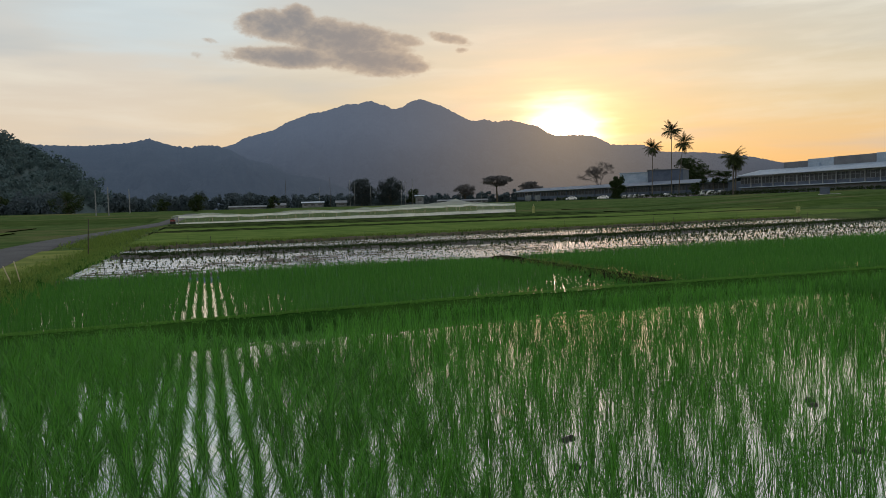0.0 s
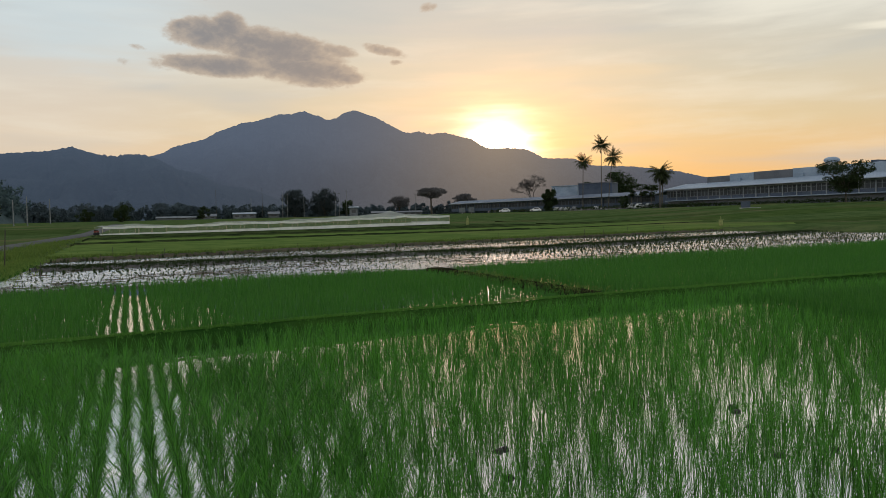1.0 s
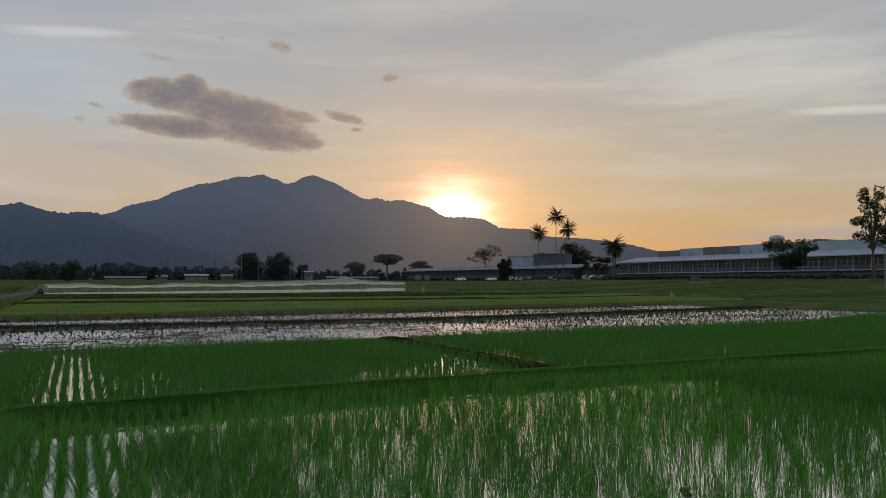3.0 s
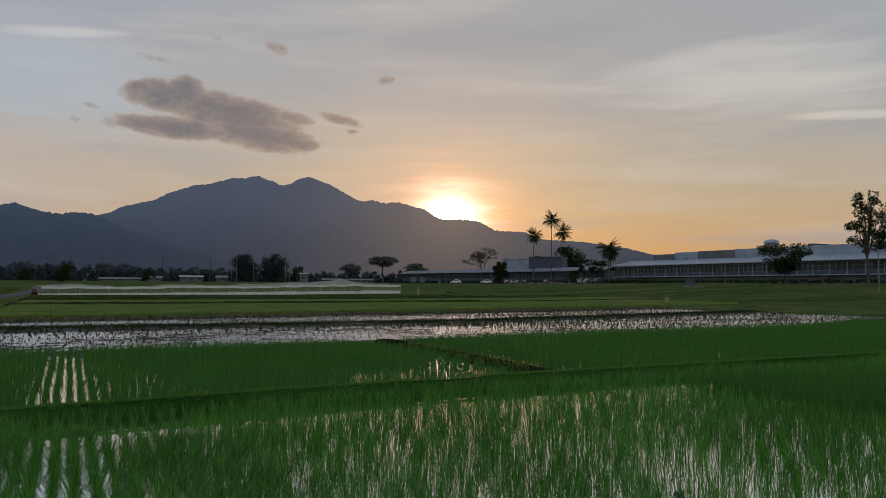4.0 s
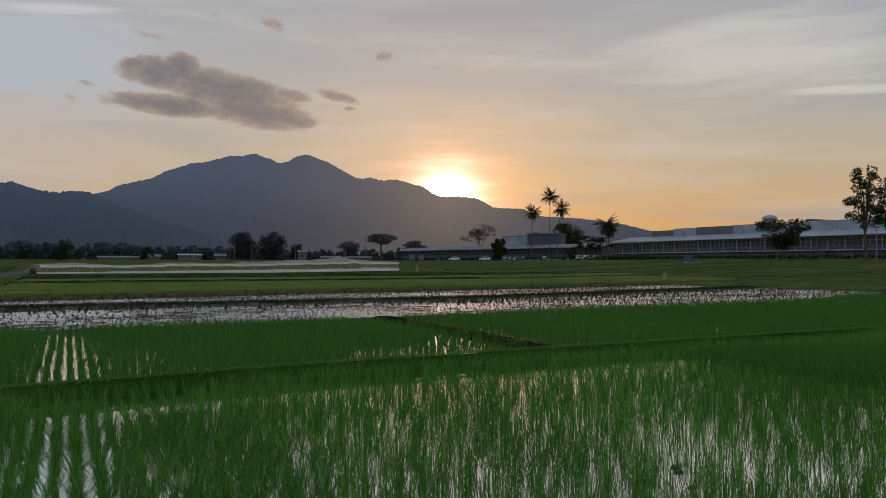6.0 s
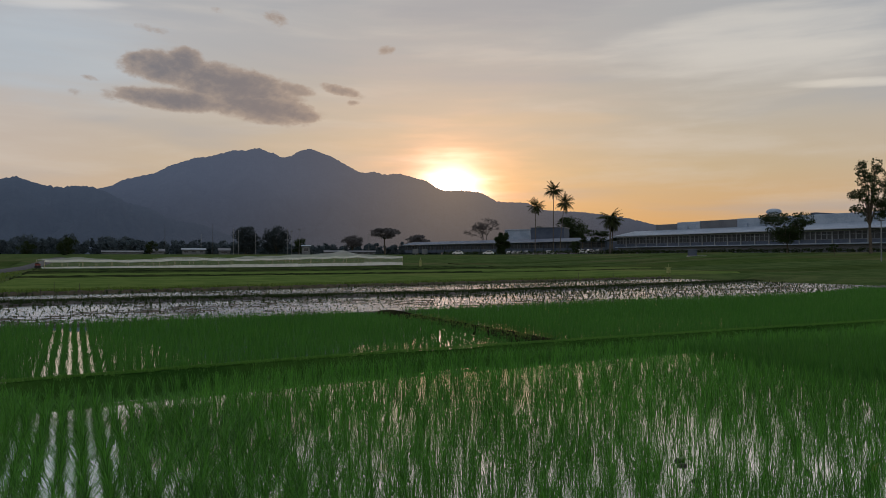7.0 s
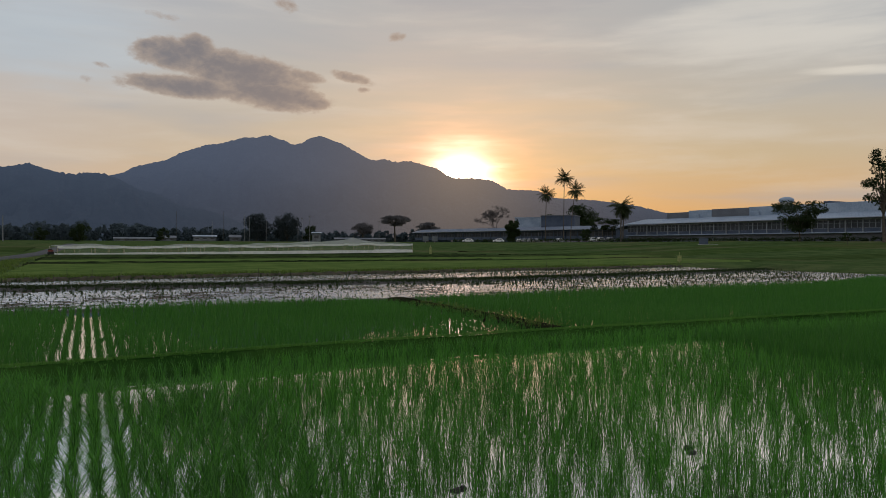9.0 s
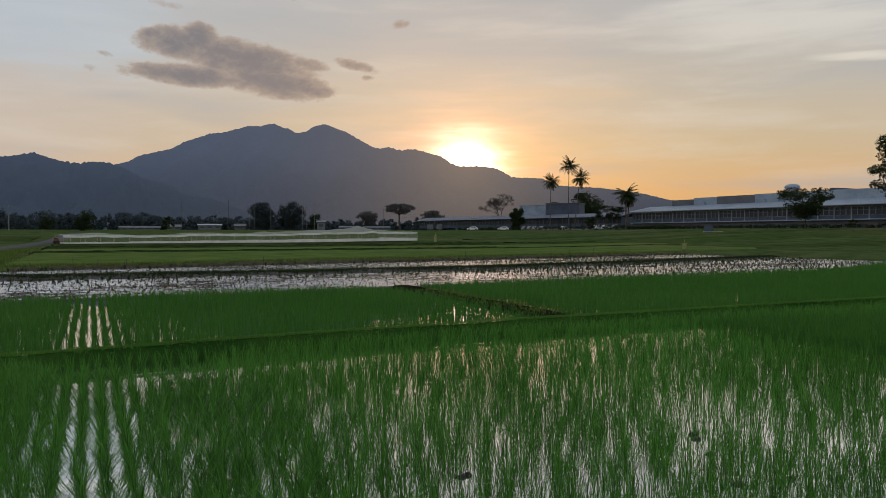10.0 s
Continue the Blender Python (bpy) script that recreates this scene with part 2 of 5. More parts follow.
RICE = leafy("rice_leaf", (0.006, 0.034, 0.005), (0.100, 0.320, 0.038), (0.13, 0.40, 0.035), 0.38, 0.42, 0.28, (0.16, 0.92))
RICE_DENSE = leafy("dense_rice_leaf", (0.016, 0.080, 0.011), (0.066, 0.196, 0.029), (0.10, 0.32, 0.03), 0.40, 0.48, 0.26)
SEEDLING = leafy("seedling_leaf", (0.018, 0.030, 0.012), (0.045, 0.070, 0.025), (0.06, 0.10, 0.02), 0.2)
GRASS = leafy("bund_grass", (0.055, 0.110, 0.022), (0.160, 0.230, 0.055), (0.26, 0.36, 0.07), 0.40)
BUND_GRASS = leafy("bund_top_grass", (0.030, 0.105, 0.014), (0.125, 0.280, 0.048), (0.19, 0.42, 0.07), 0.48, 0.55, 0.22)
LEAF = leafy("tree_leaf", (0.014, 0.026, 0.012), (0.040, 0.062, 0.022), (0.07, 0.10, 0.02), 0.25)
# paler and greyer than LEAF: distance haze painted into the leaf colours
LEAF_FAR_HAZED = leafy("far_hazed_leaf", (0.084, 0.110, 0.128), (0.098, 0.126, 0.142), (0.09, 0.12, 0.13), 0.3, 0.9, 0.0)
LEAF_MID_HAZED = leafy("middle_hazed_leaf", (0.046, 0.058, 0.066), (0.066, 0.080, 0.084), (0.06, 0.08, 0.07), 0.3, 0.9, 0.0)
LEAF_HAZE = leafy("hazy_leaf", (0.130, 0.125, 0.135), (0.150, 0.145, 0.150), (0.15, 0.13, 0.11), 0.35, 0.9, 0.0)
PALM_LEAF = leafy("palm_leaf", (0.020, 0.030, 0.012), (0.055, 0.070, 0.025), (0.10, 0.11, 0.03), 0.25)
WATER = material("paddy_water", paddy_water)
MUD_WATER = material("muddy_water", muddy_water)
MUD = mottled("wet_mud", (0.020, 0.017, 0.014), (0.050, 0.040, 0.030), 1.5, 0.6, 7, 0.6, 0.04)
PATH_MUD = material("path_mud", meadow((0.016, 0.018, 0.009), (0.034, 0.032, 0.016), (0.046, 0.034, 0.020)))
EARTH = mottled("bund_earth", (0.045, 0.038, 0.024), (0.10, 0.085, 0.05), 2.0, 0.9, 7, 0.6, 0.04)
MEADOW = material("meadow", meadow((0.046, 0.080, 0.026), (0.090, 0.126, 0.044), (0.135, 0.125, 0.062)))
VERGE = material("verge", meadow((0.115, 0.150, 0.044), (0.205, 0.230, 0.072), (0.25, 0.20, 0.11)))
FIELD_LIGHT = material("young_rice_field", meadow((0.080, 0.130, 0.034), (0.136, 0.188, 0.052), (0.16, 0.170, 0.062)))
FIELD_DARK = material("dark_field", meadow((0.040, 0.066, 0.020), (0.068, 0.100, 0.031), (0.090, 0.092, 0.040)))
FIELD_BROWN = material("fallow_field", meadow((0.070, 0.070, 0.035), (0.110, 0.115, 0.050), (0.16, 0.13, 0.07)))
DITCH = material("ditch_bank", meadow((0.016, 0.024, 0.011), (0.030, 0.042, 0.017), (0.04, 0.04, 0.022)))
PASTURE = material("pasture", meadow((0.040, 0.072, 0.019), (0.072, 0.108, 0.032), (0.092, 0.098, 0.040)))
ASPHALT = material("asphalt", asphalt)
# blue haze is put into these two base colours as well
MOUNTAIN = material("hazed_mountain_forest", forest((0.056, 0.080, 0.110), (0.078, 0.104, 0.138), (0.069, 0.093, 0.150), 0.66, 0.02))
FOOTHILL = material("hazed_foothill_forest", forest((0.046, 0.068, 0.096), (0.062, 0.088, 0.116), (0.059, 0.083, 0.134), 0.66, 0.03))
# no emission on the hill; its bluish haze is painted into the base colour
HILL = material("hazed_hill_forest", forest((0.060, 0.090, 0.094), (0.074, 0.106, 0.106), (0.022, 0.030, 0.036), 0.0, 0.12))
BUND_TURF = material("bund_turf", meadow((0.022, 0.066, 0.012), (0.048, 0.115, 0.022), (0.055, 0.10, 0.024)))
# pale blue-green hill leaves, with haze painted into the leaf colour
HAZED_HILL_LEAF = leafy("hazed_hill_leaf", (0.088, 0.130, 0.136), (0.104, 0.150, 0.150), (0.09, 0.13, 0.13), 0.3, 0.9, 0.0)
NET = material("white_netting", lambda m: net_cloth(m, 0.66))
NET_THIN = material("thin_white_netting", lambda m: net_cloth(m, 0.90))
SHEET = mottled("white_plastic_sheet", (0.68, 0.69, 0.64), (0.88, 0.88, 0.84), 0.6, 0.6, 6, 0.2, 0.02)
BARK = mottled("bark", (0.055, 0.045, 0.035), (0.13, 0.11, 0.085), 3.0, 0.9, 6, 0.7, 0.03)
# lighter and greyer than BARK: distance haze painted into the twig colour
HAZED_TWIG = mottled("hazed_twigs", (0.085, 0.075, 0.072), (0.15, 0.13, 0.125), 3.0, 0.9, 6, 0.5, 0.02)
PALM_BARK = mottled("palm_bark", (0.07, 0.06, 0.05), (0.15, 0.13, 0.11), 3.0, 0.9, 6, 0.6, 0.03)
BAMBOO = mottled("bamboo_stick", (0.30, 0.27, 0.16), (0.48, 0.42, 0.27), 4.0, 0.7)
DARK_STICK = mottled("dark_stick", (0.035, 0.03, 0.025), (0.08, 0.07, 0.05), 4.0, 0.8)
ROOF_BLUE = mottled("blue_grey_metal_roof", (0.23, 0.29, 0.37), (0.34, 0.40, 0.48), 0.25, 0.45, 10, 0.15, 0.02)
ROOF_DIM = mottled("dull_blue_metal_roof", (0.14, 0.17, 0.23), (0.21, 0.24, 0.30), 0.25, 0.6, 10, 0.15, 0.02)
ROOF_DARK = mottled("dark_slate_roof", (0.10, 0.11, 0.13), (0.16, 0.17, 0.19), 0.25, 0.6, 10, 0.15, 0.02)
# pale blue-grey base colour, bluer and darker than white
WALL_PAINT = mottled("pale_blue_wall", (0.26, 0.33, 0.42), (0.38, 0.45, 0.54), 0.3, 0.8, 8, 0.2, 0.01)
WALL_BLUE = mottled("blue_grey_wall", (0.058, 0.080, 0.125), (0.095, 0.120, 0.170), 0.3, 0.8, 8, 0.2, 0.01)
# two mid greys for the far houses and boxes, darker than white paint
DULL_GREY = mottled("dull_grey_wall", (0.11, 0.125, 0.14), (0.19, 0.205, 0.22), 0.4, 0.85, 8, 0.2, 0.01)
CONCRETE = mottled("concrete", (0.30, 0.30, 0.29), (0.45, 0.44, 0.42), 1.0, 0.85, 8, 0.3, 0.01)
GLASS_DARK = material("window_glass", lambda m: surface(m, m.mix(m.noise(place(m), 0.3), (0.05, 0.055, 0.065), (0.095, 0.10, 0.11)), 0.12))
FRAME = mottled("window_frame", (0.24, 0.26, 0.29), (0.34, 0.36, 0.39), 2.0, 0.6)
CAR_WHITE = mottled("white_car_paint", (0.70, 0.71, 0.72), (0.80, 0.80, 0.80), 1.0, 0.3, 4, 0.02, 0.002, local=True)
CAR_SILVER = mottled("silver_car_paint", (0.35, 0.36, 0.38), (0.45, 0.46, 0.48), 1.0, 0.3, 4, 0.02, 0.002, 0.5, local=True)
CAR_RED = mottled("red_car_paint", (0.35, 0.02, 0.015), (0.45, 0.03, 0.02), 1.0, 0.3, 4, 0.02, 0.002, local=True)
RUBBER = mottled("tyre_rubber", (0.012, 0.012, 0.012), (0.03, 0.03, 0.03), 6, 0.85, local=True)
POLE = mottled("weathered_pole", (0.16, 0.17, 0.18), (0.26, 0.27, 0.27), 1.5, 0.85)
STEEL = mottled("galvanised_steel", (0.30, 0.31, 0.32), (0.42, 0.43, 0.44), 3.0, 0.5, 6, 0.1, 0.005, 0.6)
RED_PAINT = mottled("faded_red_paint", (0.16, 0.035, 0.03), (0.26, 0.06, 0.05), 3.0, 0.6)
YELLOW = mottled("yellow_green_cloth", (0.22, 0.25, 0.09), (0.34, 0.36, 0.14), 3.0, 0.8)

# ---------- mesh helpers ----------
ROW_AZ = -17.5                                   # the planting rows and field edges run this way
ROW = Vector((math.sin(radians(ROW_AZ)), math.cos(radians(ROW_AZ)), 0))
ACROSS = Vector((ROW.y, -ROW.x, 0))


def field(v, u, z=0.0):
    """A place in the fields: v metres across the rows, u along them, counted from below the camera."""
    p = ACROSS * v + ROW * u
    return Vector((p.x, p.y, z))


def polar(az, d, z=0.0):
    a = radians(az)
    return Vector((math.sin(a) * d, math.cos(a) * d, z))


def ease(x, a, b):
    x = np.clip((np.asarray(x, float) - a) / (b - a), 0, 1)
    return x * x * (3 - 2 * x)


def land(x, y):
    """Height of the lie of the land, without the paddies' beds."""
    x, y = np.asarray(x, float), np.asarray(y, float)
    r, az = np.hypot(x, y), np.degrees(np.arctan2(x, y))
    front = np.cos(np.radians(np.clip(az, -90, 90)))
    r = r * (1 + 0.42 * ease(az, 12, 32) * (front > 0))
    return np.interp(r, (0, 55, 90, 150, 215, 280, 420, 4900), (0.12, 0.12, 0.2, 0.55, 1.9, 3.4, 3.8, 4.0))


def far_edge(v):
    """Far edge (u) of the flooded paddy."""
    return np.interp(v, (-6, 53), (46.6, 58.8))


def near_edge(v):
    return np.interp(v, (-6, 35, 54), (25.2, 28.6, 36.0))


LEFT = -4.6                                      # the paddies' edge towards the road


def mesh_from(name, verts, faces, mat, smooth=False):
    """verts (n,3); faces (m,k), all of k corners."""
    verts, faces = np.asarray(verts, np.float32), np.asarray(faces, np.int32)
    me = bpy.data.meshes.new(name)
    me.vertices.add(len(verts))
    me.vertices.foreach_set("co", verts.ravel())
    k = faces.shape[1]
    me.loops.add(faces.size)
    me.loops.foreach_set("vertex_index", faces.ravel())
    me.polygons.add(len(faces))
    me.polygons.foreach_set("loop_start", np.arange(0, faces.size, k, dtype=np.int32))
    me.update(calc_edges=True)
    if smooth:
        me.polygons.foreach_set("use_smooth", np.ones(len(faces), bool))
    me.materials.append(mat)
    return me


def grid_mesh(name, points, mat, smooth=True):
    """points (rows, columns, 3)."""
    r, c = points.shape[:2]
    i = np.arange(r * c).reshape(r, c)
    faces = np.stack([i[:-1, :-1], i[:-1, 1:], i[1:, 1:], i[1:, :-1]], -1).reshape(-1, 4)
    return mesh_from(name, points.reshape(-1, 3), faces, mat, smooth)


def part(name, bm, mat, parent=None, label="", smooth=False):
    me = bpy.data.meshes.new(name)
    bm.to_mesh(me)
    bm.free()
    me.materials.append(mat)
    if smooth:
        me.polygons.foreach_set("use_smooth", [True] * len(me.polygons))
    ob = new(name, me)
    ob.parent = parent
    return tagged(ob, label) if label else ob


def box(bm, centre, size, turn=0.0, bevel=0.0):
    m = Matrix.Translation(centre) @ Matrix.Rotation(turn, 4, "Z") @ Matrix.Diagonal((*size, 1))
    made = bmesh.ops.create_cube(bm, size=1, matrix=m)
    if bevel:
        edges = {e for v in made["verts"] for e in v.link_edges}
        bmesh.ops.bevel(bm, geom=list(edges), offset=bevel, segments=1, affect="EDGES")
    return bm


def rod(bm, a, b, r0, r1=None, sides=8):
    a, b = Vector(a), Vector(b)
    d = b - a
    m = Matrix.Translation((a + b) / 2) @ d.to_track_quat("Z", "Y").to_matrix().to_4x4()
    bmesh.ops.create_cone(bm, cap_ends=True, segments=sides, radius1=r0, radius2=r0 if r1 is None else r1, depth=d.length, matrix=m)
    return bm


def thing(name, at, turn=0.0, label="", category="", group="", kind=""):
    ob = new(name)
    ob.empty_display_size = 0.3
    ob.matrix_basis = pose(*at, 0, 0, turn)
    return tagged(ob, label, category, group, kind)


# ---------- ground, one sheet to the horizon ----------
def build_ground():
    az = np.radians(np.concatenate([np.arange(-180, -42, 3.0), np.arange(-42, 52, 0.4), np.arange(52, 180.1, 3.0)]))
    r = np.concatenate([[0.0], np.geomspace(1.2, 120, 120), np.geomspace(124, 4900, 60)])
    a, d = np.meshgrid(az, r)
    x, y = np.sin(a) * d, np.cos(a) * d
    v, u = x * ACROSS.x + y * ACROSS.y, x * ROW.x + y * ROW.y
    bed = ease(v, LEFT - 0.5, LEFT + 0.1) * ease(u, 2.0, 2.6) * (1 - ease(u, far_edge(v) - 0.1, far_edge(v) + 0.5)) * (1 - ease(v, 60, 61))
    rough = 0.05 * np.sin(x * 0.9 + 2 * np.sin(y * 0.37)) * np.sin(y * 0.7 + np.sin(x * 0.53))
    z = land(x, y) + rough * (1 - bed) * (d < 200)
    z = z * (1 - bed) - 0.10 * bed
    tagged(new("ground", grid_mesh("ground", np.stack([x, y, z], -1), MEADOW)), "grassy level ground between the rice fields", "ground", kind="structure")


build_ground()


def sheet(name, v0, v1, near, far, z, mat, label, category, nv=40, nu=10, follow=False, kind="structure"):
    """A sheet between two field edges; near and far give u for each v."""
    v = np.linspace(v0, v1, nv)
    n = np.asarray(near(v) if callable(near) else np.full(nv, near))
    f = np.asarray(far(v) if callable(far) else np.full(nv, far))
    s = np.linspace(0, 1, nu)[:, None]
    u = n + (f - n) * s
    if follow:
        u = u + (0.3 * np.sin(v * 0.9 + n * 3) + 0.2 * np.sin(v * 2.3 + n)) * np.where((s == 0) | (s == 1), 1.0, 0.0)
    vv = np.broadcast_to(v, u.shape)
    x, y = vv * ACROSS.x + u * ROW.x, vv * ACROSS.y + u * ROW.y
    zz = land(x, y) + z if follow else np.full(x.shape, z)
    if follow:
        zz[0], zz[-1] = zz[0] - z - 0.12, zz[-1] - z - 0.12
    return tagged(new(name, grid_mesh(name, np.stack([x, y, zz], -1), mat)), label, category, kind=kind)


PATH_V, SIDE_V = 10.5, 11.4


def bund_u(v):
    """Where the bund between the near and the far plots runs."""
    return np.interp(v, (-6, -0.5, 4.2, 7, 60), (12.4, 12.88, 13.5, 13.75, 15.9))


def ridge_u(v):
    """The bare mud ridge across the flooded paddy."""
    return np.interp(v, (-4.2, 7, 20, 33, 53), (38.4, 38.2, 38.5, 41.5, 47.0))


def field_line(edge, v0, v1, step=4.0):
    return [field(v, float(edge(v))) for v in np.arange(v0, v1 + 0.01, step)]


sheet("water", LEFT, 60, 2.4, near_edge, 0.0, WATER, "still shallow water standing between rows of rice", "water")
sheet("flooded_paddy", -4.4, 53.5, lambda v: near_edge(v) + 0.2, far_edge, 0.01, MUD_WATER, "muddy flooded paddy mirroring the bright sky", "water")


def bund(name, line, width, height, mat, label, wobble=0.06, base=0.0):
    """An earth bank along a line of field places, rounded on top."""
    pts = []
    for a, b in zip(line, line[1:]):
        n = max(2, int((b - a).length / 0.35))
        pts += [a.lerp(b, i / n) for i in range(n)]
    pts.append(line[-1])
    profile = ((-0.62, -0.35), (-0.5, 0.35), (-0.25, 0.92), (0.0, 1.0), (0.25, 0.92), (0.5, 0.35), (0.62, -0.35))
    side = (line[-1] - line[0]).cross(Vector((0, 0, 1))).normalized()
    rows = []
    for p in pts:
        ww = width * (1 + 4 * wobble * noise.noise(p * 0.7))
        hh = height * (1 + 3 * wobble * noise.noise(p * 0.9 + Vector((7, 0, 0))))
        rows.append([tuple(p + side * (ww * a + 0.08 * noise.noise(p * 0.5 + Vector((0, 5, 0)))) + Vector((0, 0, base + hh * b))) for a, b in profile])
    return tagged(new(name, grid_mesh(name, np.array(rows), mat)), label, "bank", kind="structure")


bund("bund", field_line(bund_u, LEFT - 1, 59), 0.28, 0.23, BUND_TURF, "low earth bund overgrown with grass between rice plots")
bund("bund", [field(PATH_V - 0.3, 14.3), field(PATH_V + 0.1, near_edge(PATH_V))], 0.95, 0.11, PATH_MUD, "low muddy bund dividing two rice plots")
bund("bund", [field(LEFT - 0.3, 2.0), field(LEFT - 0.3, 47.0)], 0.9, 0.24, BUND_TURF, "grassy earth bank at the edge of the paddies")
bund("bund", [field(LEFT, 25.2), field(35, near_edge(35)), field(53, near_edge(53))], 0.4, 0.07, MUD, "low wet mud bund beside the flooded paddy")
bund("bund", [field(LEFT, far_edge(LEFT)), field(54, far_edge(54))], 0.7, 0.22, EARTH, "dark earth bund behind the flooded paddy")
bund("bund", field_line(ridge_u, -4.2, 53), 1.5, 0.14, MUD, "bare mud ridge across the flooded paddy", 0.15)
bund("bund", [field(-6, 1.2), field(62, 1.2)], 3.0, 0.40, BUND_TURF, "grassy earth bank at the near edge of the paddy", 0.03, -0.02)

# ---------- rice and grass ----------
def blades(rng, roots, count, length, width, lean, droop, segs, spread=0.035, upright=0.0, shortest=0.5):
    """Curved tapering blades, count of them at each root (n,3). length, lean may be arrays (n,)."""
    n = len(roots)
    base = np.repeat(roots, count, 0)
    L = np.repeat(np.broadcast_to(length, n), count) * rng.uniform(shortest, 1.15, n * count)
    tilt = np.repeat(np.broadcast_to(lean, n), count) * np.abs(rng.normal(0, 1, n * count)) + upright
    bend = droop * rng.uniform(0.3, 1.3, n * count)
    az = rng.uniform(0, 2 * np.pi, n * count)
    out = np.stack([np.cos(az), np.sin(az), np.zeros_like(az)], -1)
    twist = az + np.pi / 2 + rng.normal(0, 0.7, n * count)
    side = np.stack([np.cos(twist), np.sin(twist), np.zeros_like(az)], -1)
    p = base + out * (rng.uniform(0, spread, n * count))[:, None]
    wid = np.broadcast_to(width, n * count) * rng.uniform(0.7, 1.25, n * count)
    verts = []
    for i in range(segs + 1):
        s = i / segs
        taper = (0.7 + 0.5 * s) * (1 - s ** 2.2) if i < segs else 0.0
        half = (side * (wid * taper * 0.5)[:, None])
        if i < segs:
            verts += [p - half, p + half]
        else:
            verts += [p]
        angle = tilt + bend * s
        p = p + (out * np.sin(angle)[:, None] + np.array([0, 0, 1]) * np.cos(angle)[:, None]) * (L / segs)[:, None]
    k = 2 * segs + 1
    verts = np.stack(verts, 1).reshape(-1, 3)
    start = (np.arange(n * count) * k)[:, None]
    tris = []
    for i in range(segs - 1):
        a = 2 * i
        tris += [[a, a + 1, a + 3], [a, a + 3, a + 2]]
    tris.append([2 * segs - 2, 2 * segs - 1, 2 * segs])
    faces = (start[:, :, None] + np.array(tris)[None]).reshape(-1, 3)
    return verts, faces


def soft_noise(v, u, scale, seed):
    """Smooth field of about 0 to 1."""
    r = np.random.default_rng(seed)
    total = np.zeros_like(v)
    for _ in range(7):
        a, ph, k = r.uniform(0, 2 * np.pi), r.uniform(0, 2 * np.pi), scale * r.uniform(0.5, 1.6)
        total += np.sin((np.cos(a) * v + np.sin(a) * u) * k + ph)
    return np.clip(0.5 + total / 7, 0, 1)


def hills(v0, v1, u0, u1, step, seed, jitter=0.026):
    """Planting places on a square grid."""
    rng = np.random.default_rng(seed)
    v, u = np.meshgrid(np.arange(v0, v1, step), np.arange(u0, u1, step))
    v, u = v.ravel() + rng.normal(0, jitter, v.size), u.ravel() + rng.normal(0, jitter, v.size)
    return v, u, rng


def spots(v, u, z=0.0):
    return np.stack([v * ACROSS.x + u * ROW.x, v * ACROSS.y + u * ROW.y, np.full_like(v, z)], -1)


def in_view(v, u, margin=9.0):
    """The part of the fields that lies ahead of the bank, within the reach of the view."""
    p = spots(v, u)
    az = np.degrees(np.arctan2(p[:, 0], p[:, 1]))
    return (az > -32 - margin) & (az < 40 + margin)


SPACING = 0.2


def vigour(v, u):
    """How tall and thick the plants stand: full by the bunds and to the road side, thin where the water lies open."""
    g = 0.86 - 0.10 * ease(v, 2.2, 4.0) + 0.34 * (soft_noise(v, u, 0.8, 5) - 0.5)
    g += 0.26 * ease(u, 8.6, 10.4) * ease(v, 4.5, 2.0)   # thick towards the bund
    g += 0.28 * ease(v, -0.42, -0.7)                       # thick on the road side
    g += 0.20 * np.exp(-((v - 1.1) / 0.7) ** 2)
    g -= 0.27 * np.exp(-(v / 0.42) ** 4) * (1 - 0.3 * ease(u, 9.9, 10.9))   # open furrows
    g -= 0.26 * np.exp(-((v - 6.4) / 0.8) ** 2 - ((u - 6.3) / 1.6) ** 2)
    g -= 0.05 * ease(v, 6.5, 8.5)
    g = np.where((np.abs(v) > 0.48) & (v < 1.7), np.maximum(g, 0.98), g)
    g = np.where((u > 10.4) & (v > 0.4) & (v < 1.6), 0.5, g)
    g = np.clip(g, 0.45, 1.25)
    g -= 0.95 * ease(u, 11.0, 11.5) * ease(u, 12.4, 12.2) * ease(v, -0.7, -0.45)     # low plants on the headland
    return np.where(u > 12.4, 0.72 + 0.2 * soft_noise(v, u, 1.1, 6), g)               # the cross rows by the bund


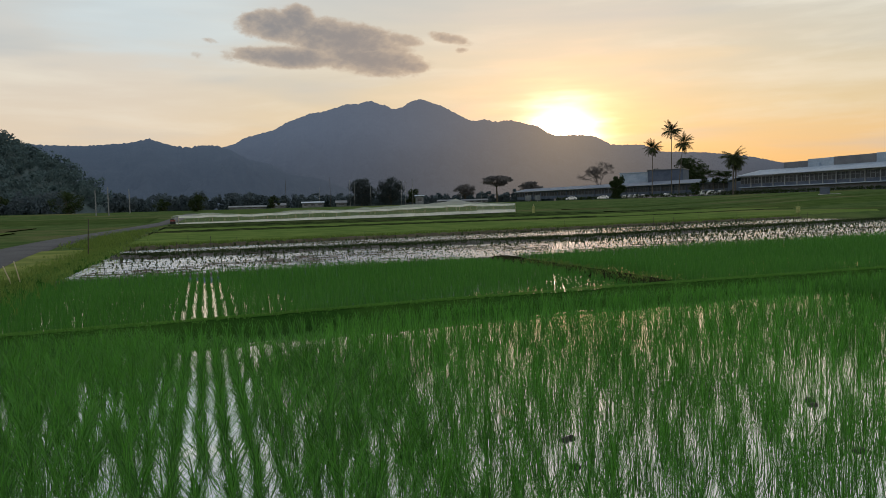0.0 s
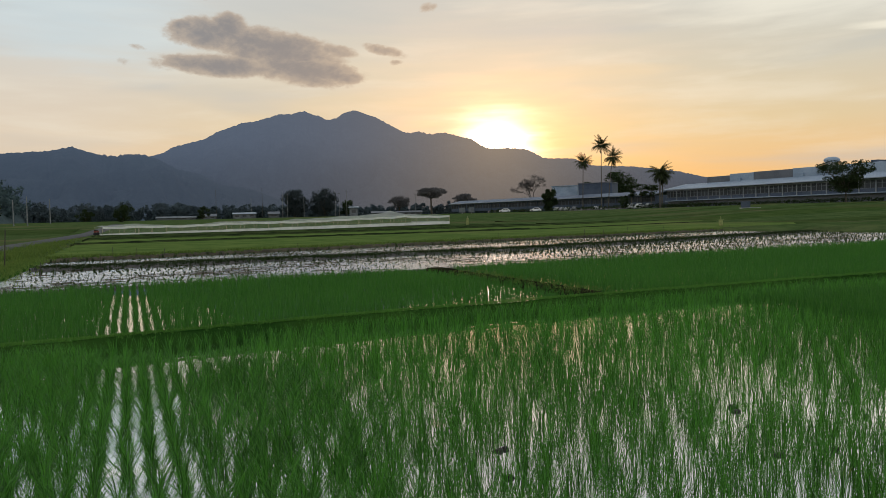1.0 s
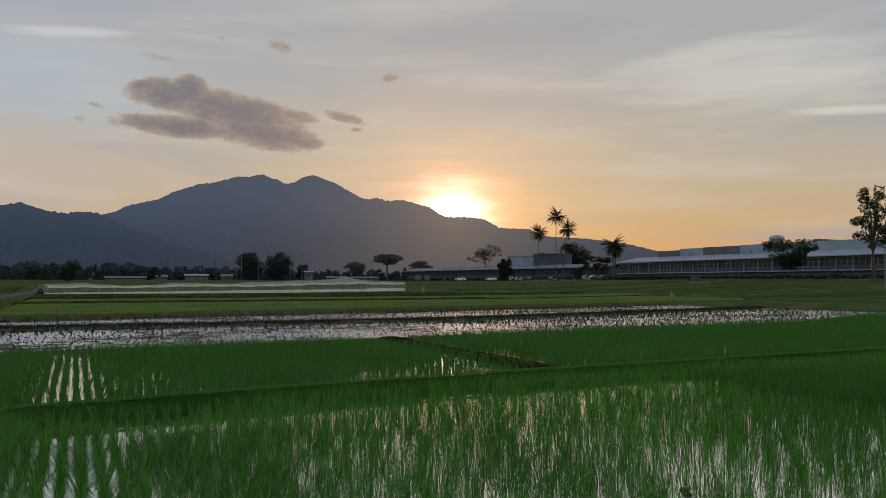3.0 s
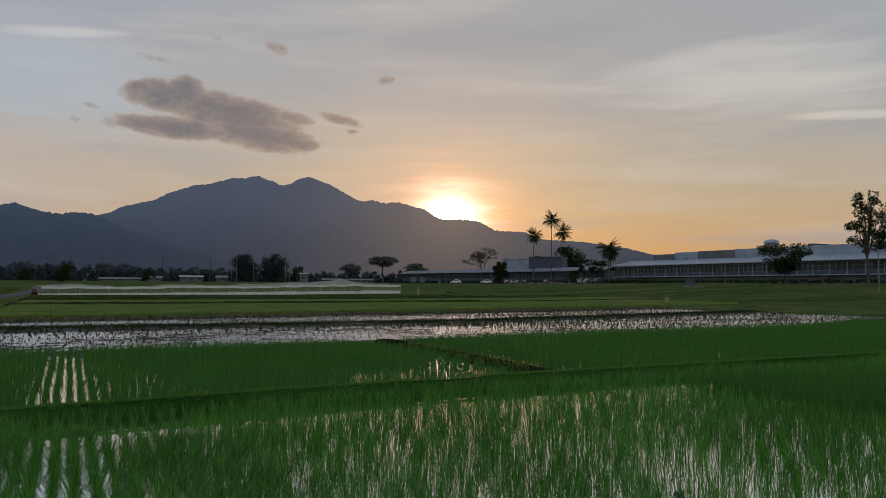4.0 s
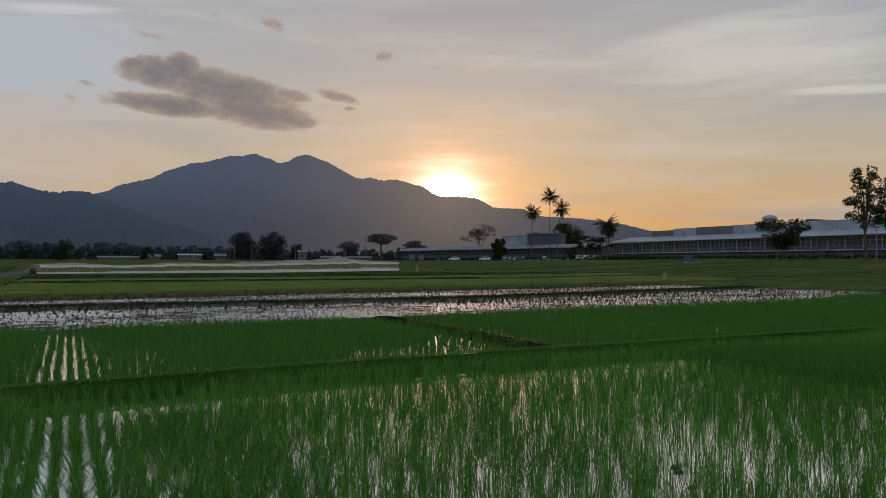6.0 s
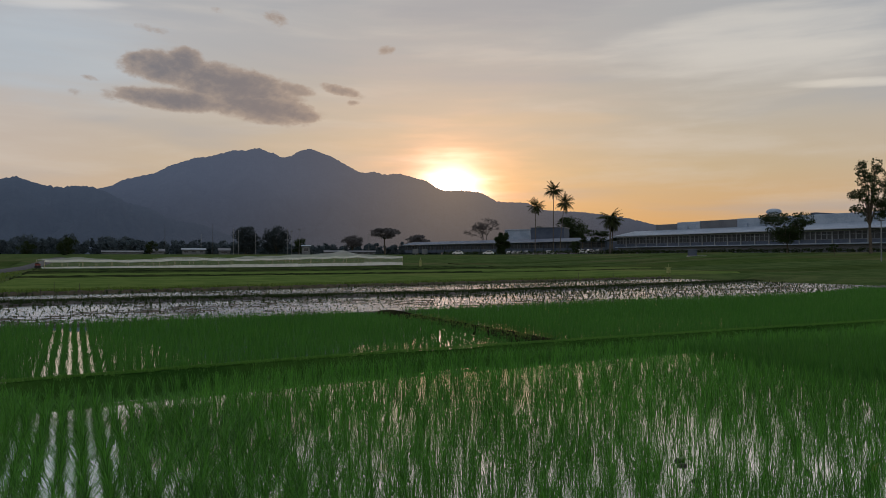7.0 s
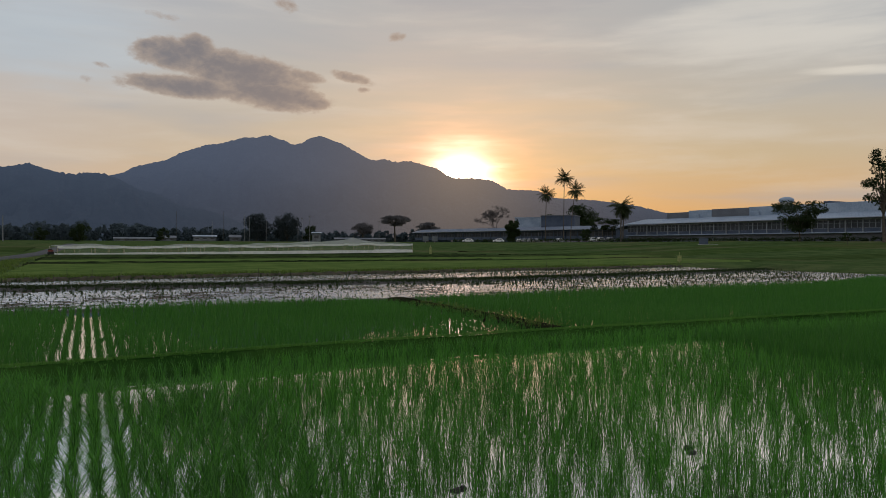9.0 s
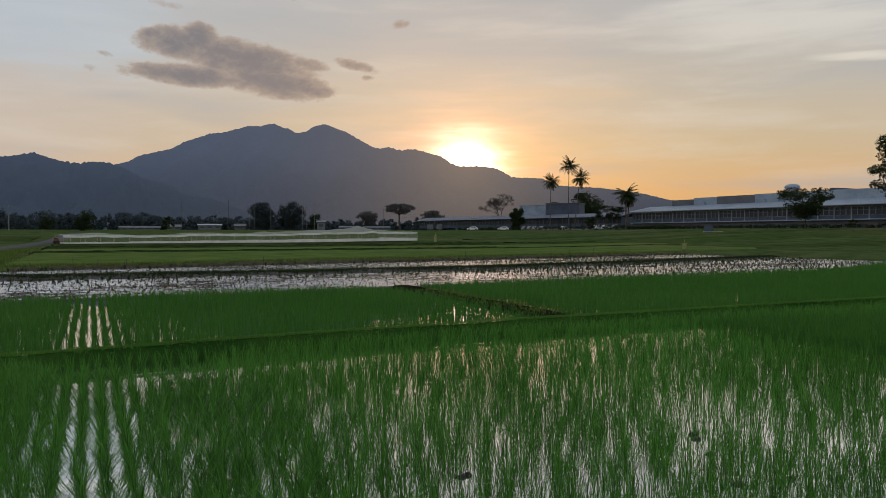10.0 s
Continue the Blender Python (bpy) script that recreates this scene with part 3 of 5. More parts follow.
def near_plot():
    v, u, rng = hills(LEFT + 0.29, 26.0, 3.0, 15.6, SPACING, 11, 0.02)
    keep = in_view(v, u, 22.0) & (rng.random(v.size) > 0.025) & (u < bund_u(v) - 0.27) & ((v < SIDE_V - 0.1) | (u > 12.3))
    # the rows close up beside the open furrows
    loose = (np.abs(v + 0.01) > 0.5) & (v < 2.0) & ((u < 10.0) | (v < -0.6))
    v, u = v + loose * rng.normal(0, 0.055, v.size), u + loose * rng.normal(0, 0.04, v.size)
    stray = (v > 1.5) & (v < 8.0)
    v, u = v + stray * rng.normal(0, 0.05, v.size), u + (v > 1.5) * rng.normal(0, 0.06, v.size)
    edge = u - 0.03 * np.maximum(v, 0)
    keep &= ~((edge > np.where(v < 1.4, 11.6, 11.95)) & (edge < 12.34) & (v > -0.6) & (rng.random(v.size) < 0.55))          # bare headland
    v, u = v[keep], u[keep]
    g = vigour(v, u)
    reach = np.hypot(v, u)
    fuzzy = reach + rng.normal(0, 0.9, v.size)
    # the nearest plants, each a thing of its own
    order = np.argsort(reach)
    close, rest = order[:280], order[280:]
    meshes = []
    # open, upright and bushy plants
    for i in range(21):
        r = np.random.default_rng(100 + i)
        low, high, lean = ((16, 24, 0.24), (34, 44, 0.33), (32, 44, 0.30))[i // 7]
        vt, fc = blades(r, np.zeros((1, 3)), int(r.integers(low, high)), 0.32, 0.0070, lean, 1.2 if i // 7 != 1 else 1.05, 5, shortest=0.32)
        meshes.append(mesh_from("rice_plant", vt, fc, RICE))
    for i in close:
        ob = tagged(new("rice_plant", meshes[int(rng.integers(7)) + (7 if abs(v[i]) < 0.45 else 14 if g[i] > 0.8 else 0)]), "young green rice plant standing in shallow water", "rice plant", "rice plants in rows")
        p = field(v[i], u[i], -0.012)
        s = 0.72 + 0.42 * g[i]
        ob.matrix_basis = pose(*p, 0, 0, rng.uniform(0, 360)) @ Matrix.Diagonal((s, s, s, 1))
    sets = []
    # side shoots between the hills
    shoots = rest[(np.abs(v[rest]) > 0.5) & (v[rest] < 2.2) & ((u[rest] < 10.4) | (v[rest] < 0)) & (reach[rest] < 14) & (g[rest] > 0.4)]
    for _ in range(3):
        at = spots(v[shoots] + rng.normal(0, 0.07, len(shoots)), u[shoots] + rng.normal(0, 0.07, len(shoots)), -0.012)
        slim = np.where(v[shoots] > 2.0, 0.24, 0.30)
        sets.append(blades(rng, at, 4, slim * (0.6 + 0.5 * g[shoots]), 0.0062, 0.34, 1.3, 3, 0.05, shortest=0.25))
    beside = order[(np.abs(v[order]) > 0.5) & (v[order] < 1.8) & (reach[order] < 7.5)]
    for _ in range(2):
        at = spots(v[beside] + rng.normal(0, 0.07, len(beside)), u[beside] + rng.normal(0, 0.07, len(beside)), -0.012)
        sets.append(blades(rng, at, 5, 0.27, 0.0062, 0.25, 1.0, 4, 0.06, shortest=0.4))
    # low young shoots filling the spaces of the open part
    fill = rest[(v[rest] > 1.6) & (reach[rest] < 8.5 + rng.exponential(2.0, len(rest))) & (np.hypot(v[rest] - 6.4, (u[rest] - 6.3) / 2) > 0.7)]
    for _ in range(2):
        at = spots(v[fill] + rng.normal(0, 0.08, len(fill)), u[fill] + rng.normal(0, 0.08, len(fill)), -0.012)
        sets.append(blades(rng, at, 5, 0.17 + 0.06 * soft_noise(v[fill], u[fill], 1.5, 12), 0.007, 0.20, 0.9, 3, 0.07, shortest=0.4))
    furrow = np.abs(v) < 0.45
    border = u > 12.4
    q = rest[border[rest]]
    sets.append(blades(rng, spots(v[q], u[q], -0.012), 26, 0.255 + 0.05 * soft_noise(v[q], u[q], 1.3, 8) + 0.02 * ease(v[q], 1.5, 4.0), 0.009, 0.2, 0.7, 3, 0.06, shortest=0.35))
    rest = rest[~border[rest]]
    thin = v > 2.0 + 0.6 * np.sin(u)
    bare = np.exp(-((v - 6.4) / 0.6) ** 2 - ((u - 6.3) / 1.3) ** 2)
    weak = rng.random(v.size) < 0.35 - 0.2 * ease(v, 7.0, 8.5) + 0.65 * bare
    for i, (lo, hi) in enumerate(((0, 9.0), (9.0, 40.0))):
        pick = rest[(fuzzy[rest] >= lo) & (fuzzy[rest] < hi)]
        for a, b, n in ((-2, 0, 9), (0, 0.62, 15), (0.62, 0.82, 21), (0.82, 1.0, 25), (1.0, 2, 33)):
            q = pick[(g[pick] >= a) & (g[pick] < b) & ~furrow[pick] & ~thin[pick]]
            if len(q):
                sets.append(blades(rng, spots(v[q], u[q], -0.012), n + 4, 0.31 * (0.72 + 0.42 * g[q]), 0.0072 + 0.0012 * i, 0.27, 1.2, 4 - i, shortest=0.3))
            q = pick[(g[pick] >= a) & (g[pick] < b) & thin[pick]]
            if len(q):
                for few, sel in ((n // 2 + 6, q[weak[q]]), (n // 2 + 18, q[~weak[q]])):
                    few = few if i == 0 else int(few * 0.9)
                    sets.append(blades(rng, spots(v[sel], u[sel], -0.012), few, (0.34 - 0.03 * i) * (0.72 + 0.36 * g[sel]), 0.0058 + 0.0017 * i, 0.12, 0.6, 4 - i, 0.085, shortest=0.3))
        q = pick[furrow[pick]]
        if len(q):
            sets.append(blades(rng, spots(v[q], u[q], -0.012), 36, 0.32 * (0.76 + 0.30 * np.maximum(g[q], -0.3)), 0.0076 + 0.001 * i, 0.31, 1.1, 4 - i))
    join("rice_crop", sets, RICE, "rows of young green rice standing in water", "rice")


def join(name, sets, mat, label, category):
    verts, faces, base = [], [], 0
    for vt, fc in sets:
        verts.append(vt)
        faces.append(fc + base)
        base += len(vt)
    return tagged(new(name, mesh_from(name, np.concatenate(verts), np.concatenate(faces), mat)), label, category, kind="stuff")


near_plot()


def far_plots():
    sets = []
    for v0, v1, u0, u1, seed, n, tall in ((LEFT + 0.24, PATH_V - 0.35, 13.0, 30, 21, 12, 0.36), (PATH_V + 0.65, 46, 14.0, 34, 22, 11, 0.42),
                                          (SIDE_V + 0.1, 24, 3.0, 12.2, 23, 18, 0.40)):
        v, u, rng = hills(v0, v1, u0, u1, SPACING, seed, 0.02)
        v = v + (np.abs(v + 0.06) > 0.62) * rng.normal(0, 0.05, v.size)
        keep = in_view(v, u) & (u < near_edge(v) - 0.35)
        if u0 > 5:
            keep &= u > bund_u(v) + 0.32
        # a thin wet patch with the water showing
        keep &= ~((soft_noise(v, u, 0.9, 9) > 0.5) & (np.abs(v - 7.3) < 1.6) & (u < 18) & (rng.random(v.size) < 0.2))
        v, u = v[keep], u[keep]
        g = 0.85 + 0.4 * (soft_noise(v, u, 0.4, seed) - 0.5) - 0.22 * np.exp(-((v + 0.06) / 0.40) ** 4) * (u < 20.5 + 2 * np.sin(v * 9)) * (u > 13)
        g += 0.12 * ease(v, -0.7, -1.2) * (u > 13)
        g -= 0.17 * np.exp(-((v - 7.4) / 1.5) ** 2 - ((u - 16.0) / 2.0) ** 2)
        g -= 0.30 * ease(v, 8.3, 9.4) * ease(v, PATH_V + 0.3, PATH_V - 0.2) * (u > 13)    # stunted beside the muddy path
        sets.append(blades(rng, spots(v, u, -0.01), n, tall * g, 0.012, 0.15, 0.6, 2 if n < 13 else 3, 0.05))
    join("rice_crop", sets, RICE_DENSE, "thick bright green rice plot", "rice")


far_plots()


def seedlings():
    """Thin dark transplants in the flooded paddy."""
    rng = np.random.default_rng(31)
    sets = []
    # planted lines across the paddy, the tufts set out one behind the other
    for k in range(62):
        v = np.arange(-4, 53, 0.3) + rng.uniform(0, 0.3)
        v = v + rng.normal(0, 0.06, len(v))
        u = np.full_like(v, 25.8 + 0.56 * k) + 0.09 * v + rng.normal(0, 0.14, len(v))
        ok = (u > near_edge(v) + 0.5) & (u < far_edge(v) - 0.4) & (rng.random(len(v)) > 0.12 + 0.3 * (soft_noise(v, u, 0.35, 77) > 0.6)) & in_view(v, u)
        v, u = v[ok], u[ok]
        if len(v):
            sets.append(blades(rng, spots(v, u, 0.0), 4, 0.065 + 0.03 * soft_noise(v, u, 0.3, 3) + 0.06 * ease(v, 12, 26), 0.040, 0.10, 0.3, 2, 0.05))
    # thick stubble on the mud ridge
    vv = rng.uniform(-4, 53, 9000)
    uu = ridge_u(vv) + rng.normal(0, 0.4, 9000)
    sets.append(blades(rng, spots(vv, uu, 0.07), 5, 0.20, 0.024, 0.25, 0.6, 2, 0.08))
    # darker clumps standing apart in front of and behind the ridge and by the far edge
    for shift, far_row, gap in ((-1.7, 0, 0.55), (-3.3, 0, 0.5), (2.2, 0, 0.8), (-0.5, 1, 0.45), (-1.5, 1, 0.7)):
        vv = np.arange(-4, 53, gap)
        vv = vv + rng.normal(0, 0.12, len(vv))
        vv = vv[rng.random(len(vv)) > 0.3]
        uu = (far_edge(vv) if far_row else ridge_u(vv)) + shift + rng.normal(0, 0.12, len(vv))
        ok = (uu > near_edge(vv) + 0.6) & (uu < far_edge(vv) - 0.3)
        sets.append(blades(rng, spots(vv[ok], uu[ok], 0.0), 16, 0.12 + 0.16 * rng.random(int(ok.sum())), 0.028, 0.08, 0.3, 2, 0.08))
    join("rice_seedlings", sets, SEEDLING, "sparse dark rice seedlings in the flooded paddy", "rice")


seedlings()


def mud_clods():
    """Dark lumps of mud and rotting stubble breaking the water in the thin part of the near plot."""
    rng = np.random.default_rng(51)
    verts, faces = [], []
    for _ in range(12):
        v, u = (rng.normal(5.8, 0.7), rng.normal(5.6, 1.0)) if rng.random() < 0.75 else (rng.normal(2.7, 0.4), rng.normal(5.4, 0.5))
        if u < 3.2:
            continue
        p = field(v, u)
        r, turn = rng.uniform(0.015, 0.05), rng.uniform(0, 3.1)
        base = len(verts)
        for ring, (rr, z) in enumerate(((1.0, -0.02), (0.85, 0.012), (0.4, 0.026))):
            for k in range(7):
                a = turn + 2 * math.pi * k / 7
                q = r * rr * rng.uniform(0.75, 1.25)
                verts.append((p.x + math.cos(a) * q * 1.6, p.y + math.sin(a) * q, z * rng.uniform(0.7, 1.3)))
        for ring in range(2):
            for k in range(7):
                a, b = base + ring * 7 + k, base + ring * 7 + (k + 1) % 7
                faces.append((a, b, b + 7, a + 7))
        faces += [(base + 14, base + 15, base + 16, base + 17), (base + 14, base + 17, base + 18, base + 20)]
    tagged(new("mud_clods", mesh_from("mud_clods", verts, faces, MUD)), "dark clods of mud standing out of the water", "mud", kind="stuff")


mud_clods()


def grass_along(name, line, width, density, length, mat, label, seed, base=0.1, count=5, wide=0.012, segs=2, round_top=0.0):
    rng = np.random.default_rng(seed)
    pts = []
    for a, b in zip(line, line[1:]):
        n = int((b - a).length * density)
        s = rng.random(n)[:, None]
        side = (b - a).cross(Vector((0, 0, 1))).normalized()
        off = rng.normal(0, width, n)[:, None]
        p = np.array(a)[None] * (1 - s) + np.array(b)[None] * s + np.array(side)[None] * off
        p[:, 2] = base
        if round_top:
            p[:, 2] = base * np.clip(1.1 - (off[:, 0] / round_top) ** 2, 0.05, 1)
        pts.append(p)
    pts = np.concatenate(pts)
    return join(name, [blades(rng, pts, count, length, wide, 0.35, 0.8, segs, 0.06)], mat, label, "grass")


grass_along("bund_grass", field_line(bund_u, LEFT, 32), 0.06, 270, 0.045, BUND_GRASS, "short grass growing along the bund", 41, 0.235, round_top=0.3)
grass_along("bank_grass", [field(-5, 1.2), field(14, 1.2)], 0.8, 60, 0.10, GRASS, "short trodden grass on the near bank", 45, 0.33, 5, 0.012, 2)
grass_along("bund_grass", [field(PATH_V - 0.3, 15.2), field(PATH_V, 24)], 0.35, 40, 0.08, GRASS, "sparse grass on the dividing bund", 42, 0.12)
grass_along("bank_grass", [field(LEFT - 0.5, 8), field(LEFT - 0.5, 47)], 0.55, 70, 0.22, GRASS, "rough grass on the paddy's outer bank", 43, 0.16, 6, 0.016)
grass_along("verge_weeds", [field(-6.0, 48), field(-7.5, 70), field(-8.0, 118)], 1.1, 26, 0.34, GRASS, "rough weeds growing along the verge", 46, 0.14, 7, 0.035)
grass_along("bank_grass", [field(LEFT, far_edge(LEFT) + 0.3), field(54, far_edge(54) + 0.3)], 0.35, 45, 0.30, GRASS, "rough grass behind the flooded paddy", 44, 0.14, 6, 0.03)

# ---------- mountains ----------
def ridge_mesh(name, az0, az1, near, far, heights, mat, label, seed, rough):
    """A wooded range: heights are (bearing, rise in degrees) of its crest, at the distance far."""
    az = np.arange(az0, az1, 0.12)
    rise = np.interp(az, [h[0] for h in heights], [h[1] for h in heights])
    kernel = np.hanning(5)
    rise = np.convolve(np.pad(rise, 2, mode="edge"), kernel / kernel.sum(), mode="valid")
    t = np.linspace(0, 1.25, 46)
    A, S = np.meshgrid(az, t)
    d = near + (far - near) * S
    shape = np.where(S <= 1, np.power(np.clip(S, 0, 1), 1.25), np.clip(1 - (S - 1) * 2.5, 0, 1))
    top = np.tan(np.radians(rise)) * far + 2
    z = top[None] * shape
    noise.seed_set(seed)
    wob = np.array([[noise.fractal(Vector((a * 0.35, s * 2.2, seed)), 1.0, 2.0, 5) for a in az] for s in t])
    fine = np.array([noise.fractal(Vector((a * 5.0, 0, seed)), 0.8, 2.0, 4) for a in az])
    z = z + wob * rough * far * 0.02 * np.sin(np.pi * np.clip(S, 0, 1)) + fine[None] * rough * far * 0.0013 * (shape > 0.6)
    x, y = np.sin(np.radians(A)) * d, np.cos(np.radians(A)) * d
    return tagged(new(name, grid_mesh(name, np.stack([x, y, z - 6 * (S < 0.02)], -1), mat)), label, "mountain", kind="structure")


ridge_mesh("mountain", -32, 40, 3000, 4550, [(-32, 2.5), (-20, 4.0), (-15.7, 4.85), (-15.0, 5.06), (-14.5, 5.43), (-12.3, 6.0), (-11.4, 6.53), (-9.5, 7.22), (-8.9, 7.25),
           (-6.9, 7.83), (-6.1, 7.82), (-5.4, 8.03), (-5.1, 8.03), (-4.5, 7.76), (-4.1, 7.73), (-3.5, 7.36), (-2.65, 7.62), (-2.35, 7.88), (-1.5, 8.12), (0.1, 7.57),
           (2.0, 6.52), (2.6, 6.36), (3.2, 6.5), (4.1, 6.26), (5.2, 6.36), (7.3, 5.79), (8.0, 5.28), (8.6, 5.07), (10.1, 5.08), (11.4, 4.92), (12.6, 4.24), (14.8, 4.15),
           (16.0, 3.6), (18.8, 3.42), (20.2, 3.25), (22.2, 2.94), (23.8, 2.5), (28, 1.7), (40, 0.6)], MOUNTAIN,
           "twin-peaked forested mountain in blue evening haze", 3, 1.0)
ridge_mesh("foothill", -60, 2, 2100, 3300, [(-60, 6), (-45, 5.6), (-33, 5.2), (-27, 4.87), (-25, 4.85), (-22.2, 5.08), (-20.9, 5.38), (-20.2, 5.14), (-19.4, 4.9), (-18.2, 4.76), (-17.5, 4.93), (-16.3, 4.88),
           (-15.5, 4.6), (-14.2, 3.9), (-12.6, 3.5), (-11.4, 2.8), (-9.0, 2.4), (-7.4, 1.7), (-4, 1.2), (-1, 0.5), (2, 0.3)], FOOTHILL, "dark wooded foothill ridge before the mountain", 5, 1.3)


# ---------- trees ----------
def leaf_cloud(rng, centres, radii, per, size, flat=0.8):
    """Small leaf faces scattered through clumps."""
    c = np.repeat(centres, per, 0)
    r = np.repeat(radii, per)
    d = rng.normal(0, 1, (len(c), 3))
    d /= np.linalg.norm(d, axis=1)[:, None]
    p = c + d * (r * rng.uniform(0.35, 1.0, len(c)) ** 0.6)[:, None] * np.array([1, 1, flat])
    a = rng.normal(0, 1, (len(c), 3))
    a /= np.linalg.norm(a, axis=1)[:, None]
    b = np.cross(a, rng.normal(0, 1, (len(c), 3)))
    b /= np.linalg.norm(b, axis=1)[:, None]
    s = (size * rng.uniform(0.6, 1.4, len(c)))[:, None]
    verts = np.stack([p - a * s, p + b * s * 0.5, p + a * s, p - b * s * 0.5], 1).reshape(-1, 3)
    faces = np.arange(len(verts)).reshape(-1, 4)
    return verts, faces


def tree(at, height, crown, trunk_r, seed, label, bare=0.35, flat=0.8, clumps=26, per=70, leaf=0.22, mat=None, name="tree", top_heavy=0.0, gap=0.0):
    """Tapered trunk, limbs that reach every clump, and a crown of leaf clumps. crown: half width."""
    rng = np.random.default_rng(seed)
    root = thing(name, (*at[:2], at[2] - 0.1), 0, label, "tree")
    fork = height * bare
    centres, radii = [], []
    for i in range(clumps):
        a, q = rng.uniform(0, 2 * np.pi), np.sqrt(rng.uniform(0.02, 1))
        h = rng.uniform(0, 1)
        belly = np.sin(np.pi * np.clip(0.12 + 0.8 * h ** (1 + top_heavy), 0, 1)) ** 0.6
        if top_heavy > 1:
            belly = 0.35 + 0.65 * h
        centres.append((np.cos(a) * q * crown * belly * 0.85, np.sin(a) * q * crown * belly * 0.85, fork + (height - fork) * (0.08 + 0.84 * h)))
        radii.append(crown * rng.uniform(0.2, 0.36) * (1 - gap))
    centres, radii = np.array(centres), np.array(radii)
    bm = bmesh.new()
    lean = Vector((rng.normal(0, 0.04), rng.normal(0, 0.04), 1)) * fork
    rod(bm, (0, 0, 0), lean * 0.5, trunk_r * 1.15, trunk_r * 0.9)
    rod(bm, lean * 0.5, lean, trunk_r * 0.9, trunk_r * 0.7)
    for c in centres[:: 2 if clumps > 14 else 1]:
        mid = lean.lerp(Vector(c), 0.5) + Vector((0, 0, 0.06 * height))
        rod(bm, lean * 0.95, mid, trunk_r * 0.42, trunk_r * 0.26, 5)
        rod(bm, mid, c, trunk_r * 0.26, trunk_r * 0.08, 5)
    part("trunk", bm, BARK, root)
    verts, faces = leaf_cloud(rng, centres, radii, per, leaf, flat)
    crown_ob = new("crown", mesh_from("crown", verts, faces, mat or LEAF))
    crown_ob.parent = root
    return root


def bare_tree(at, height, spread, seed, label):
    """Leafless tree: every limb forks again and again into fine twigs."""
    rng = random.Random(seed)
    root = thing("bare_tree", (*at[:2], at[2] - 0.1), 0, label, "tree")
    verts, faces = [], []

    def limb(p, q, r0, r1):
        side = (q - p).orthogonal().normalized()
        other = (q - p).normalized().cross(side)
        j = len(verts)
        for c, r in ((p, r0), (q, r1)):
            for k in range(4):
                a = math.pi * k / 2
                verts.append(tuple(c + side * (math.cos(a) * r) + other * (math.sin(a) * r)))
        for k in range(4):
            faces.append((j + k, j + (k + 1) % 4, j + 4 + (k + 1) % 4, j + 4 + k))

    def grow(p, d, length, r, level):
        q = p + d * length
        limb(p, q, r, r * 0.75)
        if level == 0:
            return
        for _ in range(3 if level > 2 else 5):
            e = (d + Vector((rng.gauss(0, 0.55), rng.gauss(0, 0.55), rng.gauss(0.12, 0.25))) * spread).normalized()
            grow(q, e, length * rng.uniform(0.6, 0.86), r * 0.68, level - 1)
    grow(Vector((0, 0, 0)), Vector((0, 0, 1)), height * 0.21, 0.32, 6)
    new("trunk", mesh_from("trunk", verts, faces, HAZED_TWIG)).parent = root
    return root


def palm(at, height, seed, label, lean=0.0, frond=2.6, fronds=24, thick=0.16, sag=0.5):
    """Coconut palm: curved ringed trunk and a head of feathered fronds."""
    rng = random.Random(seed)
    root = thing("palm_tree", (*at[:2], at[2] - 0.1), 0, label, "palm tree")
    bm = bmesh.new()
    pts = [Vector((lean * (i / 9) ** 1.6, 0, height * i / 9)) for i in range(10)]
    for i in range(9):
        rod(bm, pts[i], pts[i + 1], thick * (1.25 - 0.06 * i), thick * (1.18 - 0.06 * i), 8)
    part("trunk", bm, PALM_BARK, root)
    top = pts[-1]
    for k in range(fronds):
        az = 2 * math.pi * k / fronds * 2.4 + rng.uniform(-0.2, 0.2)
        start = math.asin(rng.uniform(-0.92, 0.97))
        L = frond * rng.uniform(0.8, 1.1)
        verts, faces = [], []
        out, side = Vector((math.cos(az), math.sin(az), 0)), Vector((-math.sin(az), math.cos(az), 0))
        p, prev, n = top.copy(), None, 13
        spine = []
        for i in range(n + 1):
            s = i / n
            ang = start - s * s * rng.uniform(0.75, 1.0) * sag - 0.15 * s
            spine.append(p.copy())
            p = p + (out * math.cos(ang) + Vector((0, 0, 1)) * math.sin(ang)) * (L / n)
        for i in range(n):
            a, b = spine[i], spine[i + 1]
            wr = 0.05 * (1 - i / n) + 0.012
            j = len(verts)
            verts += [a - side * wr, a + side * wr, b + side * wr * 0.8, b - side * wr * 0.8]
            faces.append((j, j + 1, j + 2, j + 3))
            if i > 1:
                ll = frond * 0.21 * math.sin(math.pi * min(1, 0.2 + 0.75 * i / n))
                for sgn in (-1, 1):
                    for f in (0.0, 0.5):
                        q = a.lerp(b, f)
                        tip = q + side * sgn * ll * 0.75 + (b - a).normalized() * ll * 0.5 - Vector((0, 0, ll * rng.uniform(0.25, 0.75)))
                        e = (b - a).normalized() * 0.06
                        j = len(verts)
                        verts += [q - e, q + e, tip + e * 0.3, tip - e * 0.3]
                        faces.append((j, j + 1, j + 2, j + 3))
        f_ob = new("frond", mesh_from("frond", [tuple(v) for v in verts], faces, PALM_LEAF))
        f_ob.parent = root
    return root


def on_land(az, d, lift=0.0):
    p = polar(az, d)
    return (p.x, p.y, float(land(p.x, p.y)) + lift)


